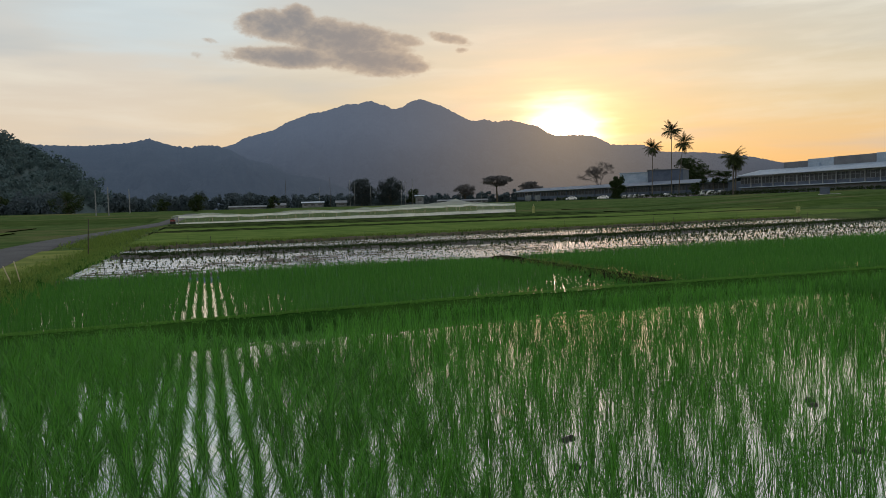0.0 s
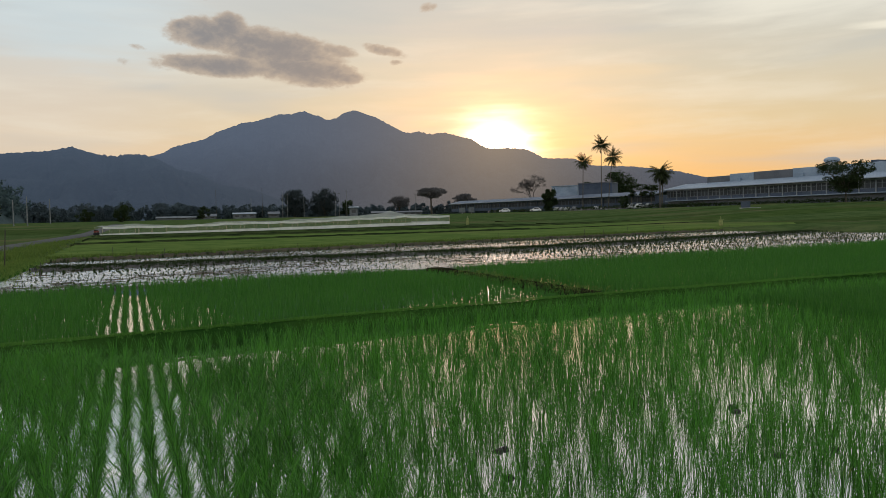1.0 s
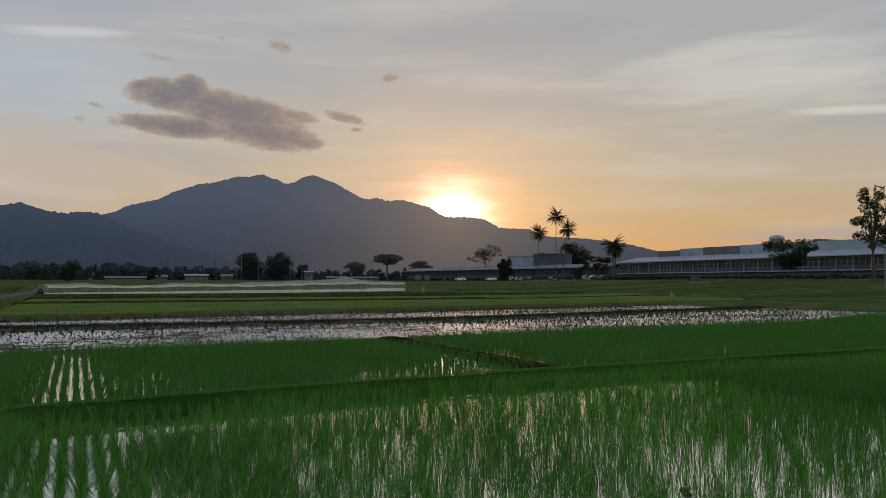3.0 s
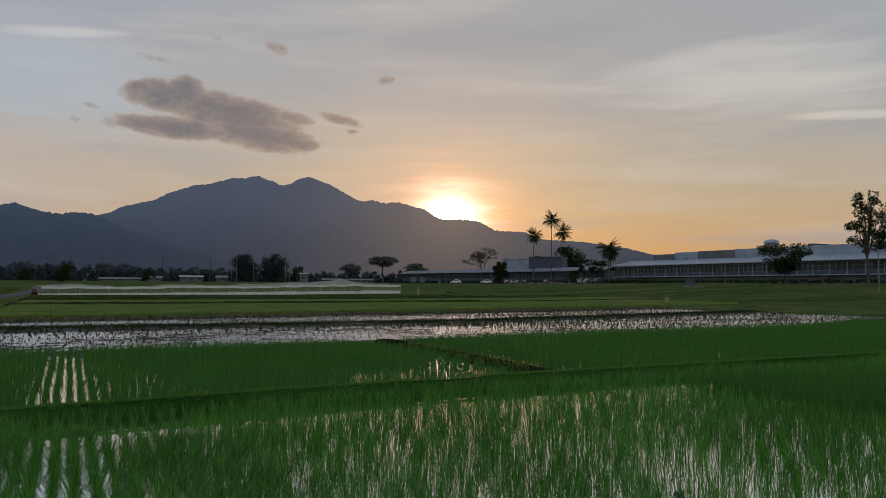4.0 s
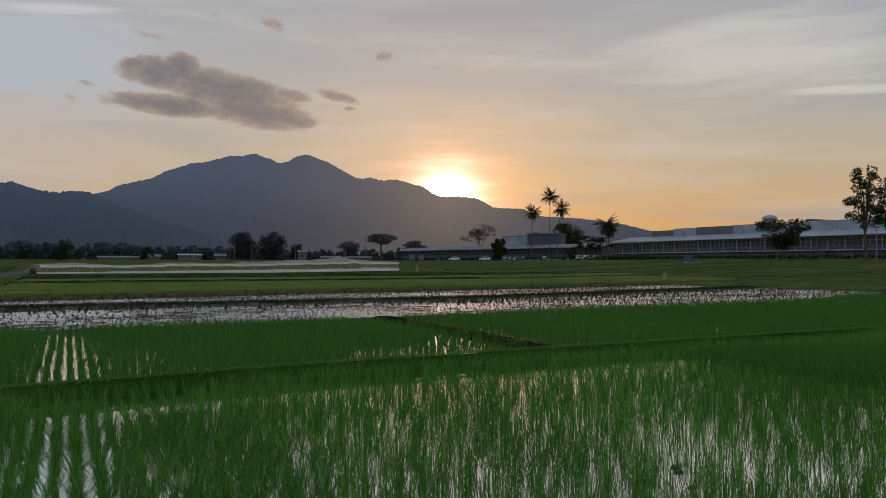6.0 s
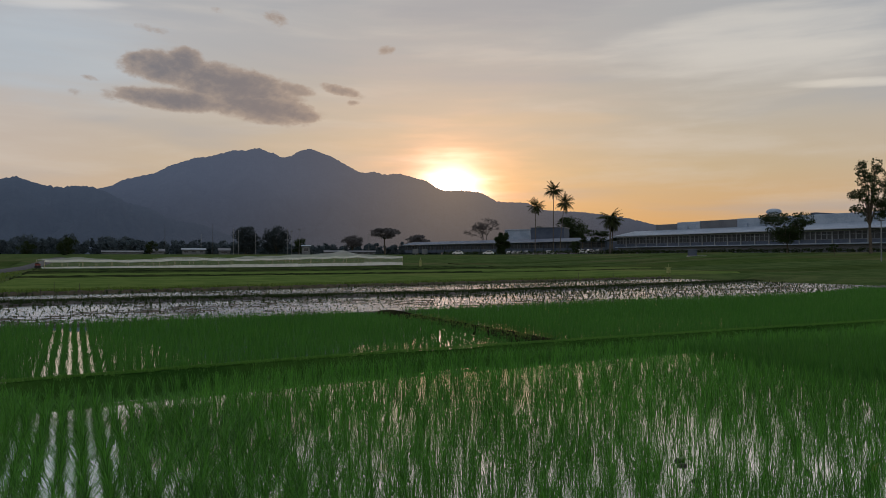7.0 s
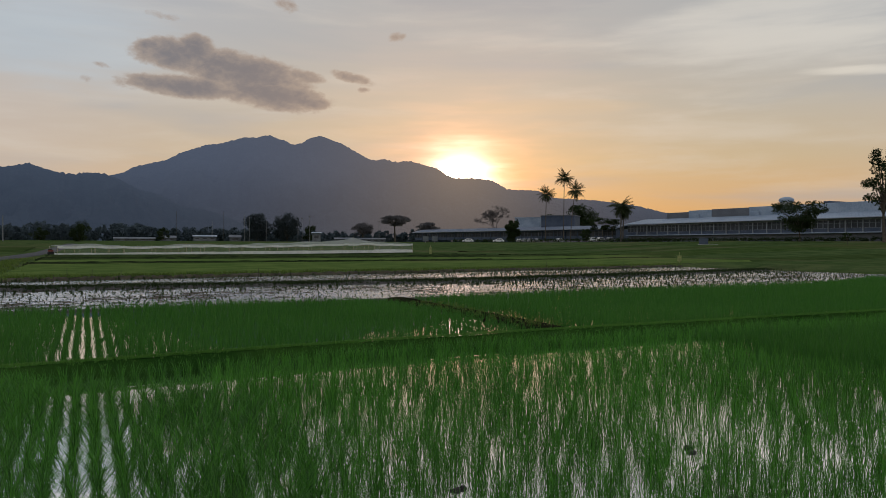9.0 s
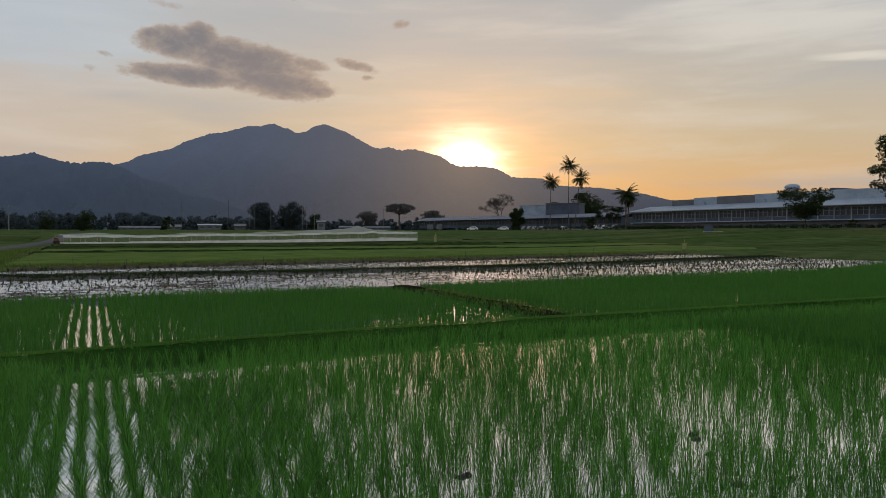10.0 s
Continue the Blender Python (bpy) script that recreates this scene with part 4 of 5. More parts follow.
def woods(name, spans, mat, label, seed, leaf=0.46, per=40):
    """A belt of far trees: spans are (bearing from, to, distance, depth, height, how many)."""
    rng = np.random.default_rng(seed)
    cs, rs = [], []
    for az0, az1, d0, depth, tall, count in spans:
        for _ in range(count):
            az, d = rng.uniform(az0, az1), d0 + rng.uniform(0, depth)
            x, y, z = on_land(az, d)
            h = tall * rng.uniform(0.55, 1.1)
            wd = h * rng.uniform(0.3, 0.5)
            for _ in range(18):
                a, q = rng.uniform(0, 6.28), np.sqrt(rng.uniform(0, 1)) * wd
                k = rng.uniform(0.02, 0.95)
                cs.append((x + np.cos(a) * q * (1.1 - 0.7 * k * k), y + np.sin(a) * q, z + h * k))
                rs.append(h * rng.uniform(0.1, 0.2))
    verts, faces = leaf_cloud(rng, np.array(cs), np.array(rs), per, leaf)
    return tagged(new(name, mesh_from(name, verts, faces, mat)), label, "trees", kind="stuff")


woods("far_trees", [(-45, -26, 330, 60, 9, 110), (-28, -14, 400, 60, 9.0, 130), (-15, -3, 410, 50, 7.5, 120), (-3, 4, 430, 50, 6.0, 60), (4, 14, 420, 40, 6.5, 60)], LEAF_FAR_HAZED,
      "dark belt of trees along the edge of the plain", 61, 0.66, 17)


# ---------- wooded hill by the road ----------
def build_hill():
    rng = np.random.default_rng(71)
    cx, cy = polar(-43.8, 520).xy
    n = 70
    xs, ys = np.linspace(-200, 200, n), np.linspace(-180, 180, n)
    X, Y = np.meshgrid(xs, ys)

    def rise(x, y):
        q = (x / 187) ** 2 + (y / 175) ** 2
        return 65 * np.clip(1 - q, 0, 1) ** 0.8
    Z = rise(X, Y)
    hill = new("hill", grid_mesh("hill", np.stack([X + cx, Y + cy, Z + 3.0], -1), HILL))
    tagged(hill, "steep hill covered in dark forest", "hill", kind="structure")
    cs, rs = [], []
    for _ in range(2000):
        x, y = rng.uniform(-100, 190), rng.uniform(-172, 50)
        z = rise(x, y)
        if z > 1:
            h = rng.uniform(3, 8)
            for _ in range(5):
                cs.append((cx + x + rng.normal(0, 2.6), cy + y + rng.normal(0, 2.6), z + 3 + h * rng.uniform(0.3, 1)))
                rs.append(rng.uniform(1.4, 3.0))
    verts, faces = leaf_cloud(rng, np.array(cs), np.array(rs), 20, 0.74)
    tagged(new("hill_forest", mesh_from("hill_forest", verts, faces, HAZED_HILL_LEAF)), "dense dark forest canopy on the hill", "trees", kind="stuff")


build_hill()

woods("hill_foot_trees", [(-40, -27.5, 360, 70, 11, 90)], HAZED_HILL_LEAF, "dark trees crowding the foot of the hill", 62, 0.55, 24)

# ---------- fields beyond the flooded paddy ----------
def u_line(u0, rise=0.1):
    return lambda v: u0 + rise * np.asarray(v)


sheet("young_field", -4.5, 66, lambda v: far_edge(v) + 1.6, u_line(76, 0.06), 0.16, FIELD_LIGHT, "bright light-green plot of young rice", "field", 60, 30, True)
sheet("field_strip", -4.5, 74, u_line(76.6, 0.06), u_line(80.5, 0.06), 0.14, FIELD_DARK, "dark green strip between young rice plots", "field", 60, 8, True)
sheet("young_field", -4.5, 76, u_line(81.2, 0.06), u_line(94, 0.06), 0.16, FIELD_LIGHT, "light-green plot of young rice", "field", 60, 16, True)
sheet("fallow_field", -4.5, 80, u_line(95, 0.06), u_line(104, 0.06), 0.14, FIELD_DARK, "dark wet strip before the net enclosure", "field", 60, 10, True)
sheet("field_strip", -4.5, 60, u_line(105, 0.06), u_line(126, 0.06), 0.15, FIELD_DARK, "dark green plot below the net enclosure", "field", 60, 16, True)
for u0, v0, v1 in ((76.3, -5, 68), (80.9, -5, 46), (94.5, -5, 78), (99.5, -5, 52), (104.5, -5, 80), (111, -4, 62), (118, -5, 60)):
    line = [field(v, u0 + 0.06 * v) for v in np.linspace(v0, v1, 12)]
    for p in line:
        p.z = float(land(p.x, p.y))
    bund("bund", line, 1.1, 0.20, DITCH, "dark overgrown bund between distant plots", 0.12)
sheet("field_strip", 62, 140, u_line(60, 0.02), u_line(66, 0.05), 0.14, FIELD_DARK, "dark green strip in the far grass field", "field", 50, 8, True)
sheet("field_strip", 66, 150, u_line(112, 0.0), u_line(119, -0.02), 0.14, FIELD_DARK, "dark green strip in the far grass field", "field", 50, 8, True)
sheet("field_strip", 72, 150, u_line(140, 0.0), u_line(146, 0.0), 0.14, FIELD_DARK, "dark green strip in the far grass field", "field", 50, 8, True)
sheet("young_field", 66, 150, u_line(86, 0.0), u_line(104, 0.0), 0.15, PASTURE, "light-green grass plot before the buildings", "field", 50, 16, True)
# beyond the road
sheet("verge", -9.6, -5.3, 12, 46, 0.09, VERGE, "rough olive grass verge beside the farm road", "grass", 14, 60, True)
sheet("fallow_field", -75, -21, u_line(60, -0.1), u_line(74, -0.1), 0.14, FIELD_BROWN, "brown fallow plot beyond the road", "field", 50, 10, True)
sheet("young_field", -90, -21, u_line(80, -0.1), u_line(98, -0.1), 0.14, FIELD_LIGHT, "light-green plot beyond the road", "field", 50, 12, True)
sheet("fallow_field", -110, -24, u_line(104, -0.1), u_line(126, -0.1), 0.14, FIELD_BROWN, "brown fallow plot beyond the road", "field", 50, 12, True)
sheet("field_strip", -130, -10, u_line(150, -0.1), u_line(190, -0.1), 0.14, FIELD_DARK, "dark green plot beyond the road", "field", 50, 12, True)


# ---------- road ----------
def build_road():
    line = [(-9.0, 8.0), (-15.2, 22.0), (-21.6, 36.5), (-27.5, 52), (-32.5, 69), (-37.5, 88), (-46.0, 122), (-58, 165), (-75, 230)]
    pts = [Vector((*p, 0)) for p in line]
    dense = []
    for a, b in zip(pts, pts[1:]):
        dense += [a.lerp(b, i / 12) for i in range(12)]
    smooth = [sum((dense[max(0, min(len(dense) - 1, i + k))] for k in range(-8, 9)), Vector()) / 17 for i in range(len(dense))]
    rows = []
    for i, p in enumerate(smooth):
        q = smooth[min(i + 1, len(smooth) - 1)] - smooth[max(i - 1, 0)]
        side = q.cross(Vector((0, 0, 1))).normalized()
        row = []
        for s, lift in ((-1.5, -0.05), (-1.35, 0.13), (-0.6, 0.155), (0, 0.165), (0.6, 0.155), (1.35, 0.13), (1.5, -0.05)):
            c = p + side * s * (1 + 0.03 * noise.noise(p * 0.3))
            row.append((c.x, c.y, float(land(p.x, p.y)) + lift))
        rows.append(row)
    tagged(new("road", grid_mesh("road", np.array(rows), ASPHALT)), "narrow grey asphalt farm road through the fields", "road", kind="structure")


build_road()


# ---------- net enclosure ----------
def build_net():
    a, b = Vector(on_land(-19.22, 130)), Vector(on_land(5.43, 148))
    a.z, b.z = 0.12, 0.72
    along = (b - a).normalized()
    back = Vector((-along.y, along.x, 0)).normalized()
    root = thing("net_enclosure", a, 0, "long white net enclosure over a seedling plot", "net house")
    length, deep, bays = (b - a).length, 17.0, 26
    step = length / bays

    def at(s, d, z):
        return along * s + back * d + Vector((0, 0, z))
    for side_d in (0.0, deep):
        for i in range(bays + 1):
            part("post", rod(bmesh.new(), at(i * step, side_d, -0.1), at(i * step, side_d, 1.7), 0.045, 0.035, 6), BAMBOO, root)
        for i in range(bays):
            rows = []
            for h in ((0.02, 0.3, 0.56) if side_d == 0 else (0.02, 0.15, 0.3)):
                rows.append([tuple(at((i + k / 6) * step, side_d - 0.06 + 0.05 * math.sin(k * 1.05 + i) * h, h * (1 + 0.05 * math.sin(i * 1.7)) - 0.05 * (h > 0.7) * math.sin(math.pi * k / 6)))
                             for k in range(7)])
            ob = new("sheet_panel", grid_mesh("sheet_panel", np.array(rows), SHEET))
            ob.parent = root
    for s in (0.0, length):
        rows = [[tuple(at(s, deep * k / 6, h)) for k in range(7)] for h in (0.02, 0.3, 0.56)]
        new("end_panel", grid_mesh("end_panel", np.array(rows), SHEET)).parent = root
        rows = [[tuple(at(s, deep * k / 6, h)) for k in range(7)] for h in (0.56, 1.1, 1.65)]
        new("end_net", grid_mesh("end_net", np.array(rows), NET_THIN)).parent = root
    # upper net: front curtain and draped roof held up by inner poles
    peaks = [(0.10, 0.45, 0.5), (0.33, 0.35, 0.25), (0.55, 0.5, 0.55), (0.84, 0.35, 1.7), (0.70, 0.6, 0.35)]

    def roof(s, d):
        x = s / length
        z = 1.55 + 0.16 * math.sin(x * 19 + 1.0) * (0.4 + 0.6 * math.sin(math.pi * d / deep)) - 0.10 * abs(math.sin(math.pi * s / step / 2))
        for px, pd, ph in peaks:
            z += ph * math.exp(-abs(x - px) * 11 - abs(d / deep - pd) * 4.0)
        return z
    rows = [[tuple(at(length * k / 160, deep * j / 16, roof(length * k / 160, deep * j / 16))) for k in range(161)] for j in range(17)]
    new("roof_net", grid_mesh("roof_net", np.array(rows), NET)).parent = root
    rows = [[tuple(at(length * k / 160, -0.05, roof(length * k / 160, 0) - 0.30 + 0.34 * j)) for k in range(161)] for j in range(2)]
    new("net_hem", grid_mesh("net_hem", np.array(rows), SHEET)).parent = root
    rows = [[tuple(at(length * k / 160, -0.02, 0.55 + (roof(length * k / 160, 0) - 0.24 - 0.55) * j / 3)) for k in range(161)] for j in range(4)]
    new("front_net", grid_mesh("front_net", np.array(rows), NET_THIN)).parent = root
    for px, pd, ph in peaks:
        part("inner_pole", rod(bmesh.new(), at(px * length, pd * deep, -0.1), at(px * length, pd * deep, roof(px * length, pd * deep)), 0.05, 0.04, 6), BAMBOO, root)
    sheet_rows = [[tuple(at(1 + (length - 2) * k / 20, 0.8 + (deep - 1.6) * j / 6, 0.34)) for k in range(21)] for j in range(7)]
    ob = new("seedbed", grid_mesh("seedbed", np.array(sheet_rows) + np.array(a), FIELD_LIGHT))
    tagged(ob, "light-green seedbed under the net", "field", kind="structure")


build_net()


# ---------- long low building ----------
def window_unit(root, x, z, wide, high, y=0.0):
    bm = bmesh.new()
    for sx in (-1, 1):
        box(bm, (sx * (wide / 2 - 0.03), 0, 0), (0.06, 0.10, high))
    for sz in (-1, 1, 0.25):
        box(bm, (0, 0, sz * (high / 2 - 0.03)), (wide - 0.12, 0.09, 0.06))
    return bm


def long_building(name, start, end, base, label, windows, wall_h, sill, eave, depth, roof_rise, upper=None, plinth=0.0, trim=None, frames=None, cover=None):
    """A one-storey range seen along its front; local x runs along the front, y goes back."""
    start, end = Vector(start), Vector(end)
    d = end - start
    length = d.xy.length
    turn = math.degrees(math.atan2(d.y, d.x))
    root = thing(name, (start.x, start.y, base), turn, label, "building")
    part("wall", box(bmesh.new(), (length / 2, -depth / 2, (sill + plinth) / 2), (length, depth, sill - plinth + 0.02)), WALL_BLUE, root)
    if plinth:
        part("plinth", box(bmesh.new(), (length / 2, -depth / 2 - 0.1, plinth / 2 - 0.6), (length, depth - 0.5, plinth + 1.2)), ROOF_DARK, root)
        part("ledge", box(bmesh.new(), (length / 2, 0.35, plinth + 0.14), (length + 0.4, 0.9, 0.28), 0, 0.03), WALL_PAINT, root)
    part("wall", box(bmesh.new(), (length / 2, -depth / 2 - 0.25, (sill + wall_h) / 2), (length - 0.2, depth - 0.5, wall_h - sill)), WALL_BLUE, root)
    part("lintel", box(bmesh.new(), (length / 2, -0.12, wall_h - 0.1), (length, 0.25, 0.28)), trim or WALL_PAINT, root)
    step = length / windows
    high = wall_h - sill - 0.3
    frame_me = None
    for i in range(windows):
        x = (i + 0.5) * step
        win = new("window")
        win.parent = root
        win.location = (x, 0.0, sill + high / 2 + 0.02)
        if frame_me is None:
            first = part("window_frame", window_unit(root, 0, 0, step * 0.94, high), frames or FRAME, win)
            pane = part("pane", box(bmesh.new(), (0, -0.03, 0), (step * 0.88, 0.03, high - 0.1)), GLASS_DARK, win)
            frame_me, pane_me = first.data, pane.data
        else:
            for nm, me in (("window_frame", frame_me), ("pane", pane_me)):
                o = new(nm, me)
                o.parent = win
        if i % 3 == 0:
            part("column", box(bmesh.new(), (i * step, 0.12, (plinth + wall_h) / 2 + 0.1), (0.28, 0.28, wall_h - plinth - 0.2), 0, 0.02), trim or WALL_PAINT, root)
    # pitched metal roof with real thickness
    bm = bmesh.new()
    prof = [(1.3, eave - 0.12), (1.3, eave + 0.12), (-depth * 0.55, eave + roof_rise), (-depth - 1.0, eave + 0.2), (-depth - 1.0, eave - 0.05), (-depth * 0.55, eave + roof_rise - 0.25)]
    ends = []
    for x in (-0.6, length + 0.6):
        ends.append([bm.verts.new((x, y, z)) for y, z in prof])
    n = len(prof)
    for i in range(n):
        bm.faces.new((ends[0][i], ends[0][(i + 1) % n], ends[1][(i + 1) % n], ends[1][i]))
    bm.faces.new(ends[0][::-1])
    bm.faces.new(ends[1])
    bmesh.ops.recalc_face_normals(bm, faces=bm.faces)
    part("roof", bm, cover or ROOF_BLUE, root, "blue-grey corrugated roof")
    for i in range(int(length / 1.2)):
        rib = bmesh.new()
        if i == 0:
            rod(rib, (0, 1.25, eave + 0.13), (0, -depth * 0.55, eave + roof_rise + 0.01), 0.05, 0.05, 5)
            rib_me = part("roof_rib", rib, cover or ROOF_BLUE, root).data
        else:
            rib.free()
            o = new("roof_rib", rib_me)
            o.parent = root
            o.location.x = i * 1.2
    part("gutter", rod(bmesh.new(), (-0.6, 1.36, eave - 0.05), (length + 0.6, 1.36, eave - 0.05), 0.10, 0.10, 6), FRAME, root)
    for x0, x1, y0, z0, z1, mat, nm in upper or ():
        part(nm, box(bmesh.new(), ((x0 + x1) / 2, -y0 - 6, (z0 + z1) / 2), (x1 - x0, 12, z1 - z0), 0, 0.08), mat, root)
    return root


B0, B1 = polar(21.4, 272), Vector((131.8, 171.1, 0))
B1 = B0 + (B1 - B0).normalized() * 150
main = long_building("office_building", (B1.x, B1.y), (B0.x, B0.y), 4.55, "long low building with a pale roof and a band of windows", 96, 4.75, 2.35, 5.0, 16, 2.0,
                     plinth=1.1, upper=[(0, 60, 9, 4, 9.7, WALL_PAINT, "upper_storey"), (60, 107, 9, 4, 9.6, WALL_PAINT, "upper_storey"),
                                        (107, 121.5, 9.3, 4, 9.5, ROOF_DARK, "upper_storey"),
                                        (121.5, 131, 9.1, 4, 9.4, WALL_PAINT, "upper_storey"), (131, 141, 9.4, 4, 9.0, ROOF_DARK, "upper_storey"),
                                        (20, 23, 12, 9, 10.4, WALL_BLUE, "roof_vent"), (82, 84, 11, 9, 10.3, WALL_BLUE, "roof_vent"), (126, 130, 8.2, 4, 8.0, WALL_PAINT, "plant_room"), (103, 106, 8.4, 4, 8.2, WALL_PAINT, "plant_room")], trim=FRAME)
# roof vent and tank on the roof
tank = thing("water_tank", polar(32.06, 250, 14.8), 0, "white domed tank on the building's roof", "tank")
bm = bmesh.new()
bmesh.ops.create_uvsphere(bm, u_segments=20, v_segments=10, radius=1)
bmesh.ops.scale(bm, vec=(2.2, 2.2, 1.0), verts=bm.verts)
bmesh.ops.translate(bm, vec=(0, 0, 1.25), verts=bm.verts)
part("dome", bm, WALL_PAINT, tank, smooth=True)
part("tank_base", rod(bmesh.new(), (0, 0, -2.9), (0, 0, 0.7), 1.7, 1.8, 16), CONCRETE, tank)

L0, L1 = polar(20.6, 281), polar(5.6, 372)
low = long_building("low_building", (L0.x, L0.y), (L1.x, L1.y), 4.7, "long low dark shed with a blue-grey metal roof", 60, 3.4, 1.2, 3.7, 10, 1.5, trim=WALL_BLUE, frames=ROOF_DARK, cover=ROOF_DIM)
block = thing("hall", polar(13.4, 335, 4.5), -28, "blue-grey hall behind the long shed", "building")
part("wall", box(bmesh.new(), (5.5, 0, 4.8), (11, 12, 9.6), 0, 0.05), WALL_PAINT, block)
for x in (2.2, 5.5, 8.8):
    part("window", box(bmesh.new(), (x, 6.02, 6.4), (1.3, 0.08, 1.2), 0, 0.02), GLASS_DARK, block)
part("roof", box(bmesh.new(), (5.5, 0, 9.75), (11.6, 12.6, 0.3), 0, 0.05), ROOF_BLUE, block)
block = thing("hall", polar(15.3, 318, 4.5), -28, "dark blue hall behind the long shed", "building")
part("wall", box(bmesh.new(), (7, 0, 4.9), (13.6, 12, 9.8), 0, 0.05), WALL_BLUE, block)
part("roof", box(bmesh.new(), (7, 0, 9.95), (14.2, 12.6, 0.3), 0, 0.05), ROOF_DARK, block)


# hedge along the building's foot
def hedge(name, line, tall, wide, seed, label):
    rng = np.random.default_rng(seed)
    cs = []
    for a, b in zip(line, line[1:]):
        n = int((b - a).length / 0.45)
        for i in range(n):
            p = a.lerp(b, (i + rng.random()) / n)
            cs.append((p.x + rng.normal(0, wide * 0.3), p.y + rng.normal(0, wide * 0.3), float(land(p.x, p.y)) + tall * rng.uniform(0.2, 0.7)))
    cs = np.array(cs)
    verts, faces = leaf_cloud(rng, cs, rng.uniform(0.35, 0.6, len(cs)) * tall, 40, 0.17)
    return tagged(new(name, mesh_from(name, verts, faces, LEAF)), label, "hedge", kind="stuff")


side = (B1 - B0).normalized()
front = Vector((side.y, -side.x, 0))
if front.y > 0:
    front = -front
hedge("hedge", [B0 + front * 3.0 - side * 6, B1 + front * 3.0], 1.3, 1.0, 81, "clipped dark hedge at the building's foot")
hedge("hedge", [polar(8.5, 318), polar(14, 292), polar(21, 262), polar(24, 250)], 1.5, 1.6, 82, "dark hedge beside the car park")

# ---------- palms and single trees ----------
palm(on_land(15.4, 288), 18.5, 1, "tall slender coconut palm against the evening sky", 0.4, 3.9, 52)
palm(on_land(16.75, 292), 24.6, 2, "tallest coconut palm with a thin straight trunk", 0.2, 4.3, 54)
palm(on_land(17.25, 292), 20.0, 3, "leaning coconut palm with a ragged crown", 1.9, 4.3, 50)
palm(on_land(20.9, 262), 12.2, 4, "short thick palm with a dense drooping crown", 0.2, 4.8, 64, 0.26, 0.75)
palm(on_land(21.05, 264), 11.4, 5, "short palm with a dense drooping crown", 0.4, 4.2, 44, 0.24, 1.2)
tree(on_land(17.9, 345), 17.0, 8.6, 0.5, 201, "broad dark round tree behind the palms", 0.2, 0.8, 70, 130, 0.34)
tree(on_land(15.6, 345), 12.5, 5.5, 0.35, 202, "dark bushy tree behind the shed", 0.2, 0.8, 40, 110, 0.34)
tree(on_land(12.95, 300), 9.2, 3.4, 0.3, 203, "dark narrow conical tree by the car park", 0.1, 1.1, 44, 130, 0.28)
bare_tree(on_land(11.7, 345), 23, 1.6, 204, "leafless grey tree with fine spreading twigs")
bare_tree(on_land(13.6, 365), 15.0, 1.3, 205, "leafless tree behind the shed roof")
tree(on_land(18.4, 270), 4.6, 2.3, 0.2, 206, "small light green bushy tree by the parked cars", 0.15, 0.9, 16, 70, 0.22)
for az, h, sd in ((18.9, 8.8, 207), (19.6, 9.0, 208), (20.3, 8.4, 209)):
    tree(on_land(az, 280), h, 3.3, 0.18, sd, "small spreading tree with a flat crown", 0.5, 0.5, 18, 70, 0.22, top_heavy=1.5)
tree(on_land(32.9, 196), 9.4, 7.6, 0.2, 210, "open spreading tree with feathery dark leaves", 0.24, 0.6, 90, 90, 0.2, top_heavy=1.2, gap=0.42)
tree(on_land(37.9, 186), 20.5, 4.6, 0.34, 211, "tall narrow tree with clumped dark leaves and gaps", 0.30, 1.0, 44, 100, 0.22, gap=0.22)
tree(on_land(39.3, 190), 18.0, 4.4, 0.34, 212, "tall narrow tree with clumped dark leaves", 0.28, 1.0, 40, 100, 0.22, gap=0.22)
tree(on_land(35.8, 165), 2.6, 1.2, 0.05, 213, "thin young sapling on the grass", 0.4, 0.8, 10, 40, 0.13, gap=0.3, name="sapling")
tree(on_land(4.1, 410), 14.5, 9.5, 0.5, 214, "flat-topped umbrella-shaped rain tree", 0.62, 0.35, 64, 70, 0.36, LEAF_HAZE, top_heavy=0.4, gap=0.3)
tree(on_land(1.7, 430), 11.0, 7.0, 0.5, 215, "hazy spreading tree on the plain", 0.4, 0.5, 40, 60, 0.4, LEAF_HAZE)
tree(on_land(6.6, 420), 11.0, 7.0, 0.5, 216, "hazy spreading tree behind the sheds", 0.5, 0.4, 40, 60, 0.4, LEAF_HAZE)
tree(on_land(-6.1, 360), 12.5, 7.2, 0.4, 217, "dark round tree behind the net enclosure", 0.1, 0.9, 56, 120, 0.36, LEAF_MID_HAZED)
tree(on_land(-3.9, 360), 13.0, 7.2, 0.4, 218, "dark rounded tree behind the net enclosure", 0.1, 0.95, 56, 120, 0.36, LEAF_MID_HAZED)
tree(on_land(-2.3, 365), 8.0, 4.0, 0.3, 219, "dark small tree behind the net enclosure", 0.15, 0.9, 20, 70, 0.34)
tree(on_land(-17.9, 260), 5.6, 3.6, 0.2, 220, "dark round bush behind the net enclosure", 0.05, 0.8, 24, 80, 0.26, name="bush")
tree(on_land(-26.3, 300), 8.0, 6.0, 0.3, 221, "dark green bushy tree at the hill's foot", 0.08, 0.8, 28, 80, 0.3, name="bush")
tree(on_land(-30.5, 310), 7.0, 5.5, 0.3, 222, "dark green bushy tree at the hill's foot", 0.08, 0.8, 26, 80, 0.3, name="bush")
tree(on_land(-20.3, 280), 4.2, 3.0, 0.2, 223, "dark green bush by the road", 0.05, 0.8, 18, 70, 0.24, name="bush")
tree(on_land(-12.6, 330), 6.0, 3.0, 0.2, 224, "dark bush behind the net enclosure", 0.05, 0.8, 18, 70, 0.3, name="bush")


